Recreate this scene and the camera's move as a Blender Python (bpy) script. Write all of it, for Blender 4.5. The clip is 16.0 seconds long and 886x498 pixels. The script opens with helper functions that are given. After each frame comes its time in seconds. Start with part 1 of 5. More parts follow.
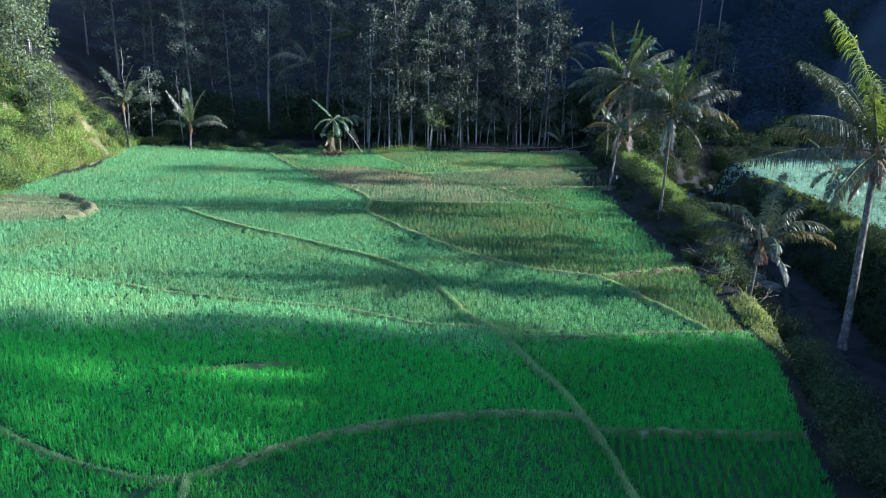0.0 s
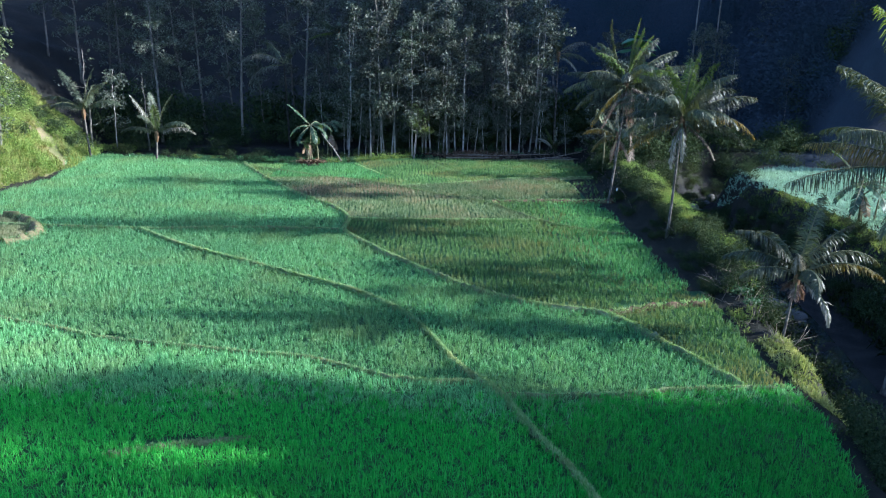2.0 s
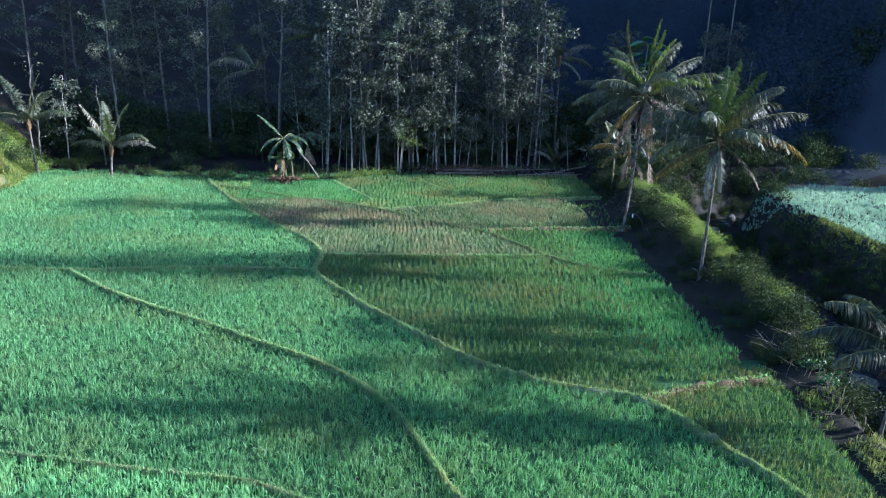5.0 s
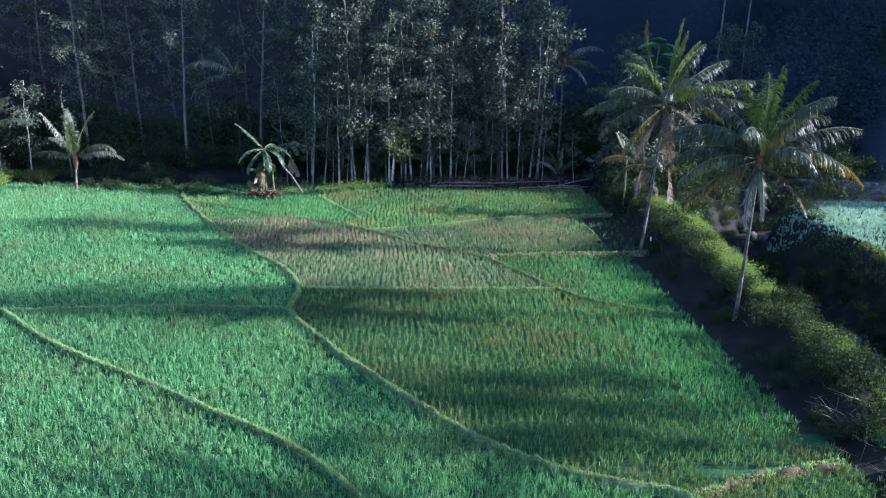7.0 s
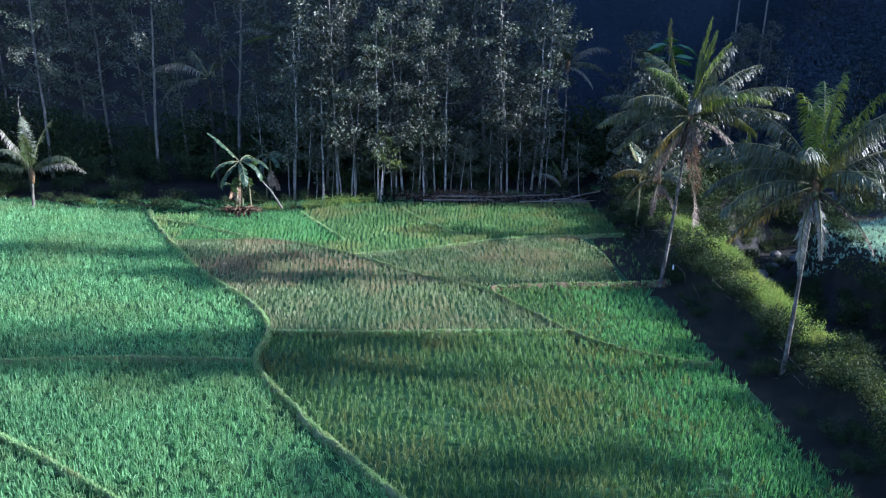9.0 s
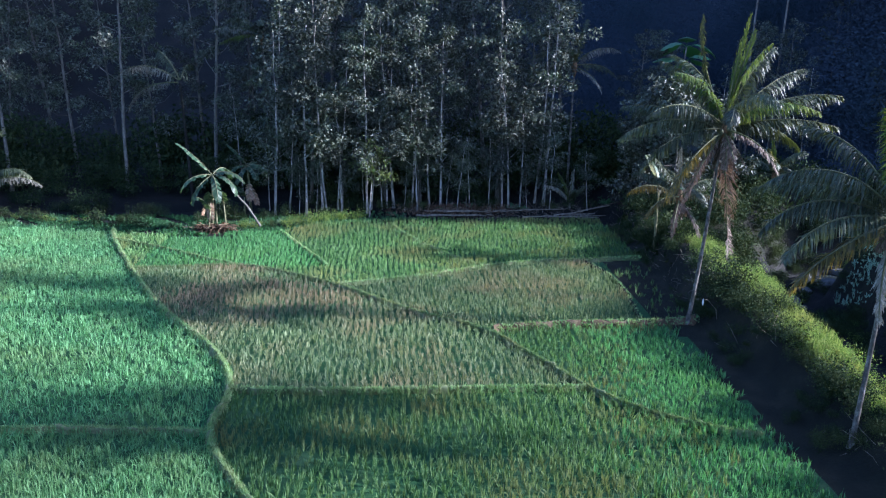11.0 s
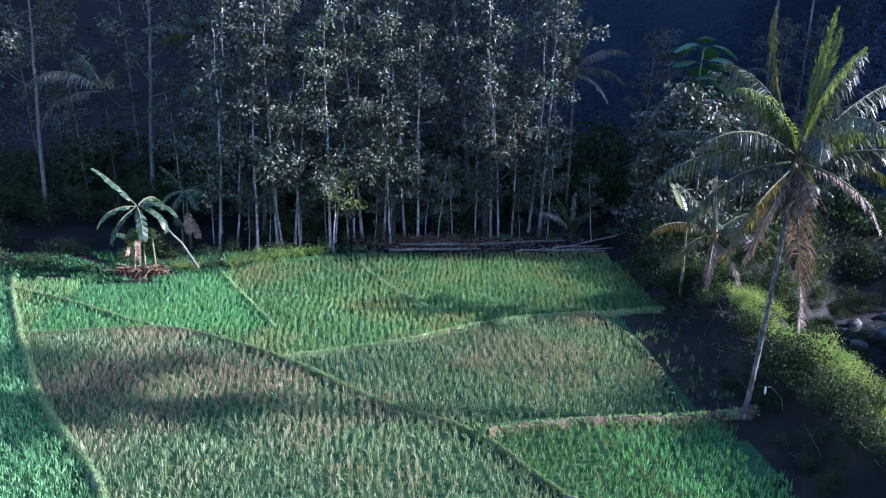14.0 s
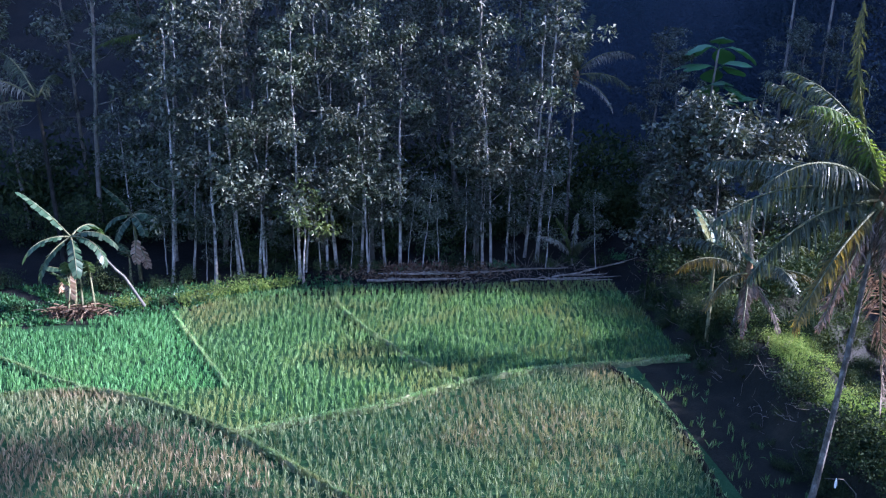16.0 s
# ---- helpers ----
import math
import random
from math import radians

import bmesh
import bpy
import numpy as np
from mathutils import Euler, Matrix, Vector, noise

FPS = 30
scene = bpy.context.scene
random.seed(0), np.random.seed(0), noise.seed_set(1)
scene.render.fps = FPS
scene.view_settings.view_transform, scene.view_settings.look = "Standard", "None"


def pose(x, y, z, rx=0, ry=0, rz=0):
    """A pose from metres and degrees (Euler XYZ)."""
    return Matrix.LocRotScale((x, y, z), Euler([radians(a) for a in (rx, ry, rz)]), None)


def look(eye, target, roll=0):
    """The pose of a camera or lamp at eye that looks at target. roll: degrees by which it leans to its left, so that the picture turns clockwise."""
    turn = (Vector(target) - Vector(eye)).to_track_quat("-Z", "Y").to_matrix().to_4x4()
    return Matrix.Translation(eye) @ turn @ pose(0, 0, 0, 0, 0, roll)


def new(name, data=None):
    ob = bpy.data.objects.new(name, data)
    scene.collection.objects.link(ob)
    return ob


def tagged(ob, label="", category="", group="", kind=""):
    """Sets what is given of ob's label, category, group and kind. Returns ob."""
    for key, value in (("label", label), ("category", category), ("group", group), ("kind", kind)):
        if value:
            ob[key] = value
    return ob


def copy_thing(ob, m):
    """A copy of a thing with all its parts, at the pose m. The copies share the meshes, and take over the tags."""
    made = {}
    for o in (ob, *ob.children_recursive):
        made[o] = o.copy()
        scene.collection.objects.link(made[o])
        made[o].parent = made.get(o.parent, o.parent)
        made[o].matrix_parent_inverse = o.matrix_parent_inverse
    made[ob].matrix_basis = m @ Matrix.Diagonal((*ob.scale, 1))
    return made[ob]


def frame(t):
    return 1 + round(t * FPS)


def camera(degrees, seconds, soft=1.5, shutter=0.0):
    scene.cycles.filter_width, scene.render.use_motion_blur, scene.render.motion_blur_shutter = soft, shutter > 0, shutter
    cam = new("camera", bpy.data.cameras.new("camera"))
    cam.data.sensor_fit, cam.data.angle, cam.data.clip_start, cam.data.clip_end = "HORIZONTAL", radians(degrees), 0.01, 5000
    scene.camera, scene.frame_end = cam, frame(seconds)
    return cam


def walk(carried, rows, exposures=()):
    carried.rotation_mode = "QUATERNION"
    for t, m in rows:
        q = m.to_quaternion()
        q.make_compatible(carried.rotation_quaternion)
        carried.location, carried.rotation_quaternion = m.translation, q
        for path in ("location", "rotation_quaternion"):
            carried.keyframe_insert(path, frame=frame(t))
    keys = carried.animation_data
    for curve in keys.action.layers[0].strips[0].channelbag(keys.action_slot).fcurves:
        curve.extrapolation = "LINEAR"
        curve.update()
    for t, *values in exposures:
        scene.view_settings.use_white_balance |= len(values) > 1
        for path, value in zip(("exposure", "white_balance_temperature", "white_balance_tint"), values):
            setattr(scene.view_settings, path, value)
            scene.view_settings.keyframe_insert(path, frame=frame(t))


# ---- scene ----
cam = camera(57.5, 16.0, 1.2)
METRES, EYE, TILT, LEAN, TURN = 47.81, 12.0, 0.0, 0.0, 0.0
ROWS = [
    (0.0, 0.0, 0.0, 0.0, 0.2, -14.58, -0.78),
    (0.5, -0.0005, 0.0276, 0.0003, -0.1, -14.6, -0.77),
    (1.0, -0.001, 0.0578, 0.0007, -0.42, -14.6, -0.76),
    (1.5, -0.0011, 0.086, 0.001, -0.66, -14.59, -0.76),
    (2.0, -0.0011, 0.1174, 0.0014, -0.89, -14.59, -0.75),
    (2.5, -0.0012, 0.1461, 0.002, -1.07, -14.6, -0.76),
    (3.0, -0.0012, 0.178, 0.0024, -1.26, -14.58, -0.77),
    (3.5, -0.0009, 0.2069, 0.0031, -1.39, -14.58, -0.77),
    (4.0, -0.0005, 0.2391, 0.004, -1.51, -14.58, -0.78),
    (6.5, 0.0041, 0.3891, 0.0078, -1.91, -14.57, -0.75),
    (7.0, 0.0051, 0.4246, 0.0082, -2.02, -14.57, -0.75),
    (7.5, 0.0061, 0.4513, 0.0087, -2.1, -14.57, -0.75),
    (8.0, 0.0074, 0.4872, 0.0091, -2.21, -14.58, -0.74),
    (8.5, 0.0086, 0.5144, 0.0093, -2.3, -14.58, -0.71),
    (9.0, 0.0099, 0.5506, 0.0099, -2.44, -14.59, -0.73),
    (11.5, 0.0184, 0.7064, 0.0118, -2.97, -14.71, -0.68),
    (12.0, 0.0206, 0.7432, 0.0123, -3.29, -14.73, -0.67),
    (12.5, 0.0224, 0.771, 0.0126, -3.49, -14.75, -0.67),
    (13.0, 0.0247, 0.8082, 0.0132, -3.76, -14.78, -0.67),
    (13.5, 0.0262, 0.8358, 0.0135, -3.96, -14.8, -0.68),
    (14.0, 0.0286, 0.8726, 0.0141, -4.2, -14.82, -0.67),
    (14.5, 0.0302, 0.9, 0.0144, -4.41, -14.84, -0.68),
    (15.0, 0.0326, 0.9364, 0.015, -4.67, -14.87, -0.65),
    (15.5, 0.0342, 0.9631, 0.0156, -4.97, -14.89, -0.68),
    (16.0, 0.0364, 0.9989, 0.0158, -5.37, -14.87, -0.67),
]
walk(cam, [(t, pose(0, 0, EYE, TILT, LEAN, TURN) @ pose(METRES * x, METRES * y, METRES * z, 90 + pitch, roll, yaw)) for t, x, y, z, yaw, pitch, roll in ROWS],
     [(0.0, 1.95, 4900.0, 13.0), (8.0, 1.99, 4850.0, 20.0), (13.0, 2.11, 4800.0, 28.0), (16.0, 2.29, 4760.0, 33.0)])

# ---------------------------------------------------------------- light
SUN_EL, SUN_AZ = 21.5, -4.0          # degrees; azimuth from +x towards +y
world = bpy.data.worlds.new("sky")
scene.world = world
world.use_nodes = True
wn = world.node_tree.nodes
sky = wn.new("ShaderNodeTexSky")
sky.sky_type, sky.sun_disc = "NISHITA", False
sky.sun_elevation, sky.sun_rotation = radians(SUN_EL), radians(90 - SUN_AZ)
wn["Background"].inputs["Strength"].default_value = 0.115
world.node_tree.links.new(sky.outputs[0], wn["Background"].inputs["Color"])
sun_data = bpy.data.lights.new("sun", "SUN")
sun_data.energy, sun_data.angle, sun_data.color = 5.0, radians(1.0), (1.0, 0.90, 0.70)
sun = new("sun", sun_data)
toward = Vector((math.cos(radians(SUN_AZ)) * math.cos(radians(SUN_EL)), math.sin(radians(SUN_AZ)) * math.cos(radians(SUN_EL)), math.sin(radians(SUN_EL))))
sun.matrix_world = look(toward * 100, (0, 0, 0))

# ---------------------------------------------------------------- materials


def material(name, rough=0.7, spec=0.3):
    m = bpy.data.materials.new(name)
    m.use_nodes = True
    b = m.node_tree.nodes["Principled BSDF"]
    b.inputs["Roughness"].default_value = rough
    b.inputs["Specular IOR Level"].default_value = spec
    return m, m.node_tree.nodes, m.node_tree.links, b


def ramp(nodes, links, fac, stops):
    r = nodes.new("ShaderNodeValToRGB")
    el = r.color_ramp.elements
    while len(el) < len(stops):
        el.new(0.5)
    for e, (p, c) in zip(el, stops):
        e.position, e.color = p, (*c, 1)
    links.new(fac, r.inputs[0])
    return r.outputs[0]


def noise_out(nodes, links, scale, detail=4, rough=0.6, where=None):
    n = nodes.new("ShaderNodeTexNoise")
    n.inputs["Scale"].default_value, n.inputs["Detail"].default_value, n.inputs["Roughness"].default_value = scale, detail, rough
    if where is None:
        g = nodes.new("ShaderNodeNewGeometry")
        where = g.outputs["Position"]
    links.new(where, n.inputs["Vector"])
    return n.outputs["Fac"]


def mix(nodes, links, fac, a, b, kind="MIX"):
    m = nodes.new("ShaderNodeMix")
    m.data_type, m.blend_type = "RGBA", kind
    for sock, v in ((m.inputs[0], fac), (m.inputs[6], a), (m.inputs[7], b)):
        if isinstance(v, (int, float)):
            sock.default_value = v
        elif isinstance(v, tuple):
            sock.default_value = (*v, 1)
        else:
            links.new(v, sock)
    return m.outputs[2]


def bump(nodes, links, b, height, strength, distance):
    n = nodes.new("ShaderNodeBump")
    n.inputs["Strength"].default_value, n.inputs["Distance"].default_value = strength, distance
    links.new(height, n.inputs["Height"])
    links.new(n.outputs[0], b.inputs["Normal"])


def leaf_material(name, dark, mid, light, rough=0.45, spec=0.4, through_leaf=0.25, patch=0.35, patch_colour=None, patch_scale=0.25, glow=None):
    """Leaves: colour varies leaf by leaf and in patches; some light passes through."""
    m, n, l, b = material(name, rough, spec)
    geo = n.new("ShaderNodeNewGeometry")
    col = ramp(n, l, geo.outputs["Random Per Island"], [(0.0, dark), (0.55, mid), (1.0, light)])
    if patch_colour:
        f = noise_out(n, l, patch_scale, 5, 0.65)
        span = n.new("ShaderNodeMapRange")
        span.inputs["From Min"].default_value, span.inputs["From Max"].default_value = 0.47, 0.68
        span.inputs["To Max"].default_value = patch
        l.new(f, span.inputs["Value"])
        col = mix(n, l, span.outputs[0], col, patch_colour)
    # slow tone drift; on the rice it stands in for soft shadow bands
    if patch_colour:
        slow = ramp(n, l, noise_out(n, l, patch_scale * 0.45, 3, 0.5), [(0.32, (0.74, 0.78, 0.80)), (0.68, (1.18, 1.14, 1.12))])
        col = mix(n, l, 1.0, col, slow, "MULTIPLY")
    info = n.new("ShaderNodeObjectInfo")
    hsv = n.new("ShaderNodeHueSaturation")
    v = n.new("ShaderNodeMapRange")
    v.inputs["To Min"].default_value, v.inputs["To Max"].default_value = 0.68, 1.3
    l.new(info.outputs["Random"], v.inputs["Value"])
    l.new(v.outputs[0], hsv.inputs["Value"])
    l.new(col, hsv.inputs["Color"])
    l.new(hsv.outputs[0], b.inputs["Base Color"])
    t = n.new("ShaderNodeBsdfTranslucent")
    l.new(mix(n, l, 1.0, hsv.outputs[0], glow or (1.3, 1.25, 0.5), "MULTIPLY"), t.inputs["Color"])
    s = n.new("ShaderNodeMixShader")
    s.inputs[0].default_value = through_leaf
    l.new(b.outputs[0], s.inputs[1])
    l.new(t.outputs[0], s.inputs[2])
    l.new(s.outputs[0], n["Material Output"].inputs["Surface"])
    return m


def earth_material(name, a, b_, c, scale=0.6, rough=0.9, grain=9.0, depth=0.05):
    m, n, l, b = material(name, rough, 0.15)
    f1, f2 = noise_out(n, l, scale, 6), noise_out(n, l, grain, 5, 0.7)
    col = ramp(n, l, f1, [(0.3, a), (0.5, b_), (0.7, c)])
    col = mix(n, l, 0.55, col, ramp(n, l, f2, [(0.3, (0.35, 0.35, 0.35)), (0.7, (1.25, 1.25, 1.25))]), "MULTIPLY")
    l.new(col, b.inputs["Base Color"])
    bump(n, l, b, f2, 0.8, depth)
    return m


def bark_material(name, a, b_, c, scale=3.0, rough=0.85):
    m, n, l, b = material(name, rough, 0.2)
    tc = n.new("ShaderNodeTexCoord")
    mp = n.new("ShaderNodeMapping")
    mp.inputs["Scale"].default_value = (1, 1, 0.6)
    l.new(tc.outputs["Object"], mp.inputs[0])
    f = noise_out(n, l, scale, 6, 0.7, mp.outputs[0])
    l.new(ramp(n, l, f, [(0.32, a), (0.5, b_), (0.68, c)]), b.inputs["Base Color"])
    bump(n, l, b, noise_out(n, l, scale * 6, 4, 0.7, mp.outputs[0]), 0.6, 0.02)
    return m


RICE = [
    leaf_material("rice_green", (0.068, 0.160, 0.062), (0.138, 0.305, 0.128), (0.250, 0.470, 0.225), 0.55, 0.2, 0.35, 0.5, (0.20, 0.245, 0.09), 0.18, (1.1, 1.3, 0.7)),
    leaf_material("rice_straw", (0.064, 0.108, 0.046), (0.155, 0.222, 0.104), (0.345, 0.400, 0.235), 0.55, 0.25, 0.3, 0.9, (0.34, 0.25, 0.16), 0.16, (1.2, 1.25, 0.6)),
    # stronger green that puts the look of the shaded paddies into the colour
    leaf_material("rice_shade_green", (0.050, 0.215, 0.032), (0.078, 0.340, 0.048), (0.140, 0.455, 0.085), 0.55, 0.2, 0.38, 0.3, (0.10, 0.22, 0.04), 0.2, (1.0, 1.3, 0.6)),
    leaf_material("rice_olive", (0.045, 0.105, 0.030), (0.108, 0.210, 0.070), (0.235, 0.360, 0.155), 0.55, 0.2, 0.3, 0.75, (0.24, 0.20, 0.08), 0.22, (1.2, 1.25, 0.6)),
]
RICE.append(leaf_material("rice_browning", (0.12, 0.098, 0.058), (0.25, 0.195, 0.120), (0.40, 0.33, 0.225), 0.55, 0.25, 0.3, 0.6, (0.16, 0.20, 0.08), 0.35, (1.2, 1.1, 0.6)))
RICE.append(leaf_material("rice_lush", (0.055, 0.145, 0.048), (0.095, 0.225, 0.082), (0.165, 0.330, 0.140), 0.55, 0.2, 0.35, 0.4, (0.12, 0.19, 0.05), 0.2, (1.1, 1.3, 0.7)))
RICE_FAR = leaf_material("rice_pale", (0.19, 0.28, 0.20), (0.25, 0.36, 0.27), (0.32, 0.43, 0.34), 0.6, 0.2, 0.25, 0.3, (0.2, 0.26, 0.15), 0.2, (1.0, 1.1, 0.8))
GRASS = leaf_material("grass", (0.055, 0.095, 0.020), (0.125, 0.185, 0.046), (0.25, 0.295, 0.10), 0.6, 0.15, 0.45, 0.5, (0.22, 0.19, 0.07), 0.5, (1.15, 1.12, 0.7))
GRASS_DRY = leaf_material("grass_dry", (0.12, 0.14, 0.045), (0.20, 0.22, 0.08), (0.31, 0.31, 0.14), 0.7, 0.15, 0.25, 0.5, (0.10, 0.16, 0.04), 0.8)
GRASS_BUND = leaf_material("grass_bund", (0.13, 0.22, 0.085), (0.19, 0.31, 0.135), (0.28, 0.40, 0.20), 0.6, 0.2, 0.3, 0.6, (0.26, 0.22, 0.12), 0.5)
STUBBLE = leaf_material("rice_stubble", (0.16, 0.21, 0.10), (0.25, 0.29, 0.15), (0.36, 0.38, 0.22), 0.6, 0.2, 0.3, 0.5, (0.34, 0.28, 0.18), 0.5)
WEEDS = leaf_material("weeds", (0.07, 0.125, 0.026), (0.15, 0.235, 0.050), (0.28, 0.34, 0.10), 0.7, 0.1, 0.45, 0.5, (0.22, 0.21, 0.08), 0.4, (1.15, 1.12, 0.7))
LEAF = leaf_material("tree_leaf", (0.016, 0.022, 0.015), (0.048, 0.058, 0.040), (0.165, 0.175, 0.138), 0.5, 0.3, 0.08, 0.5, (0.055, 0.085, 0.034), 0.35)
LEAF_LIGHT = leaf_material("tree_leaf_light", (0.05, 0.08, 0.02), (0.10, 0.14, 0.04), (0.17, 0.20, 0.07), 0.4, 0.5, 0.25)
LEAF_HILL = leaf_material("hill_tree_leaf", (0.035, 0.055, 0.022), (0.080, 0.105, 0.045), (0.15, 0.17, 0.08), 0.45, 0.4, 0.15)
GRASS_HILL = leaf_material("grass_hill", (0.07, 0.125, 0.02), (0.145, 0.205, 0.042), (0.26, 0.29, 0.075), 0.6, 0.2, 0.3, 0.6, (0.28, 0.21, 0.10), 0.4)
# distant leaves: the blue-grey of haze is put into their colour
LEAF_FAR_HAZED = leaf_material("far_leaf_hazed", (0.028, 0.036, 0.050), (0.031, 0.040, 0.055), (0.035, 0.045, 0.060), 1.0, 0.0, 0.05, 0.5, (0.024, 0.040, 0.042), 0.05)
# leaves darkened: the shade of the stream bend is put into them
BUSH = leaf_material("bush_leaf_shaded", (0.012, 0.024, 0.010), (0.026, 0.044, 0.018), (0.055, 0.072, 0.034), 0.75, 0.08, 0.15, 0.35, (0.09, 0.10, 0.03), 0.6)
BROAD = leaf_material("broad_leaf", (0.018, 0.062, 0.022), (0.032, 0.095, 0.034), (0.05, 0.13, 0.048), 0.45, 0.4, 0.3)
FROND = leaf_material("palm_leaflet", (0.022, 0.035, 0.018), (0.040, 0.057, 0.030), (0.085, 0.100, 0.060), 0.45, 0.4, 0.24, 0.25, (0.13, 0.12, 0.05), 0.6, (1.5, 1.35, 0.35))
FROND_YOUNG = leaf_material("palm_leaflet_young", (0.05, 0.085, 0.02), (0.085, 0.13, 0.035), (0.13, 0.17, 0.055), 0.6, 0.2, 0.4, 0.3, (0.14, 0.15, 0.05), 0.5, (1.4, 1.3, 0.3))
FROND_DRY = leaf_material("palm_leaflet_dry", (0.090, 0.068, 0.052), (0.165, 0.125, 0.098), (0.30, 0.245, 0.205), 0.6, 0.2, 0.25, glow=(1.2, 0.9, 0.65))
# gold stands for low sun shining through the leaflets, put into their colour
FROND_GOLD = leaf_material("palm_leaflet_sunlit_gold", (0.055, 0.055, 0.018), (0.095, 0.090, 0.030), (0.18, 0.155, 0.055), 0.5, 0.3, 0.4, glow=(1.6, 1.2, 0.25))
# pale for bleached fronds; on the wood's palms it paints sunlit ones
FROND_PALE = leaf_material("palm_leaflet_bleached_sunlit", (0.10, 0.098, 0.075), (0.17, 0.165, 0.135), (0.30, 0.29, 0.25), 0.5, 0.3, 0.2, glow=(1.1, 1.0, 0.8))
RACHIS = earth_material("palm_rib", (0.065, 0.075, 0.030), (0.10, 0.105, 0.048), (0.16, 0.15, 0.08), 2.0, 0.5)
FIBRE = earth_material("palm_fibre", (0.10, 0.06, 0.03), (0.18, 0.11, 0.06), (0.30, 0.20, 0.11), 6.0, 0.9, 30, 0.03)
BARK_PALM = bark_material("palm_bark", (0.035, 0.032, 0.027), (0.095, 0.086, 0.074), (0.26, 0.245, 0.22), 5.0)
BARK_GREY = bark_material("grey_bark", (0.06, 0.055, 0.05), (0.13, 0.12, 0.105), (0.22, 0.20, 0.18), 3.0)
BARK_PALE = bark_material("pale_bark", (0.07, 0.062, 0.052), (0.25, 0.228, 0.205), (0.55, 0.52, 0.48), 4.5)
BARK_DARK = bark_material("dark_bark", (0.05, 0.045, 0.04), (0.11, 0.10, 0.085), (0.20, 0.18, 0.16), 3.0)
BANANA_LEAF = leaf_material("banana_leaf", (0.022, 0.050, 0.024), (0.045, 0.085, 0.045), (0.11, 0.15, 0.09), 0.4, 0.45, 0.4)
BANANA_STEM = bark_material("banana_stem", (0.05, 0.055, 0.025), (0.12, 0.12, 0.06), (0.24, 0.23, 0.14), 4.0, 0.6)
BANANA_DRY = leaf_material("banana_dry_leaf", (0.16, 0.10, 0.06), (0.26, 0.17, 0.11), (0.36, 0.27, 0.2), 0.7, 0.2, 0.15)
LITTER = leaf_material("fallen_leaf", (0.05, 0.030, 0.020), (0.10, 0.062, 0.040), (0.19, 0.14, 0.095), 0.8, 0.15, 0.1)
MUD = earth_material("paddy_mud", (0.015, 0.048, 0.015), (0.026, 0.074, 0.024), (0.044, 0.086, 0.034), 0.5, 0.8)
SOIL = earth_material("bund_soil", (0.08, 0.11, 0.045), (0.14, 0.17, 0.075), (0.21, 0.21, 0.11), 1.2)
RED_SOIL = earth_material("red_soil", (0.050, 0.036, 0.022), (0.10, 0.072, 0.043), (0.16, 0.122, 0.075), 1.5)
# earth made near black: the bank's deep shade is in this colour
BANK_SHADED = earth_material("bank_earth_shaded", (0.008, 0.009, 0.007), (0.014, 0.015, 0.010), (0.028, 0.026, 0.017), 0.7)
HILL = earth_material("hill_earth", (0.08, 0.09, 0.03), (0.13, 0.12, 0.055), (0.20, 0.15, 0.09), 0.35)
# near black: the canopy's shade is put into the floor colour
FOREST_FLOOR_SHADED = earth_material("forest_floor_shaded", (0.005, 0.006, 0.006), (0.009, 0.009, 0.008), (0.017, 0.015, 0.012), 0.4)
# bark darkened so that a trunk looks shaded by the wood
BARK_SHADED = bark_material("shaded_bark", (0.008, 0.008, 0.007), (0.016, 0.015, 0.013), (0.035, 0.032, 0.028), 3.0)
# ground of the far slope, tinted with the same haze blue
FAR_FLOOR_HAZED = earth_material("far_slope_hazed", (0.020, 0.027, 0.036), (0.026, 0.034, 0.045), (0.034, 0.043, 0.055), 0.2)
# bed darkened too, with the gully's shade in its colour
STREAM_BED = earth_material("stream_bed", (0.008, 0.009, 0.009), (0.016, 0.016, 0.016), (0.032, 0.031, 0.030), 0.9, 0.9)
STONE = earth_material("river_stone", (0.05, 0.05, 0.048), (0.10, 0.098, 0.092), (0.17, 0.165, 0.155), 1.8, 0.85, 14, 0.02)
WOOD = bark_material("dead_wood", (0.08, 0.065, 0.05), (0.17, 0.145, 0.115), (0.31, 0.27, 0.225), 5.0)
WATER, wa_n, wa_l, wa_b = material("stream_water", 0.06, 0.3)
wa_b.inputs["Base Color"].default_value = (0.02, 0.025, 0.025, 1)
bump(wa_n, wa_l, wa_b, noise_out(wa_n, wa_l, 3.0, 4), 0.08, 0.03)
PLASTIC, pl_n, pl_l, pl_b = material("white_plastic", 0.5, 0.4)
pl_b.inputs["Base Color"].default_value = (0.75, 0.75, 0.73, 1)

# ---------------------------------------------------------------- mesh helpers
rng = np.random.default_rng(7)


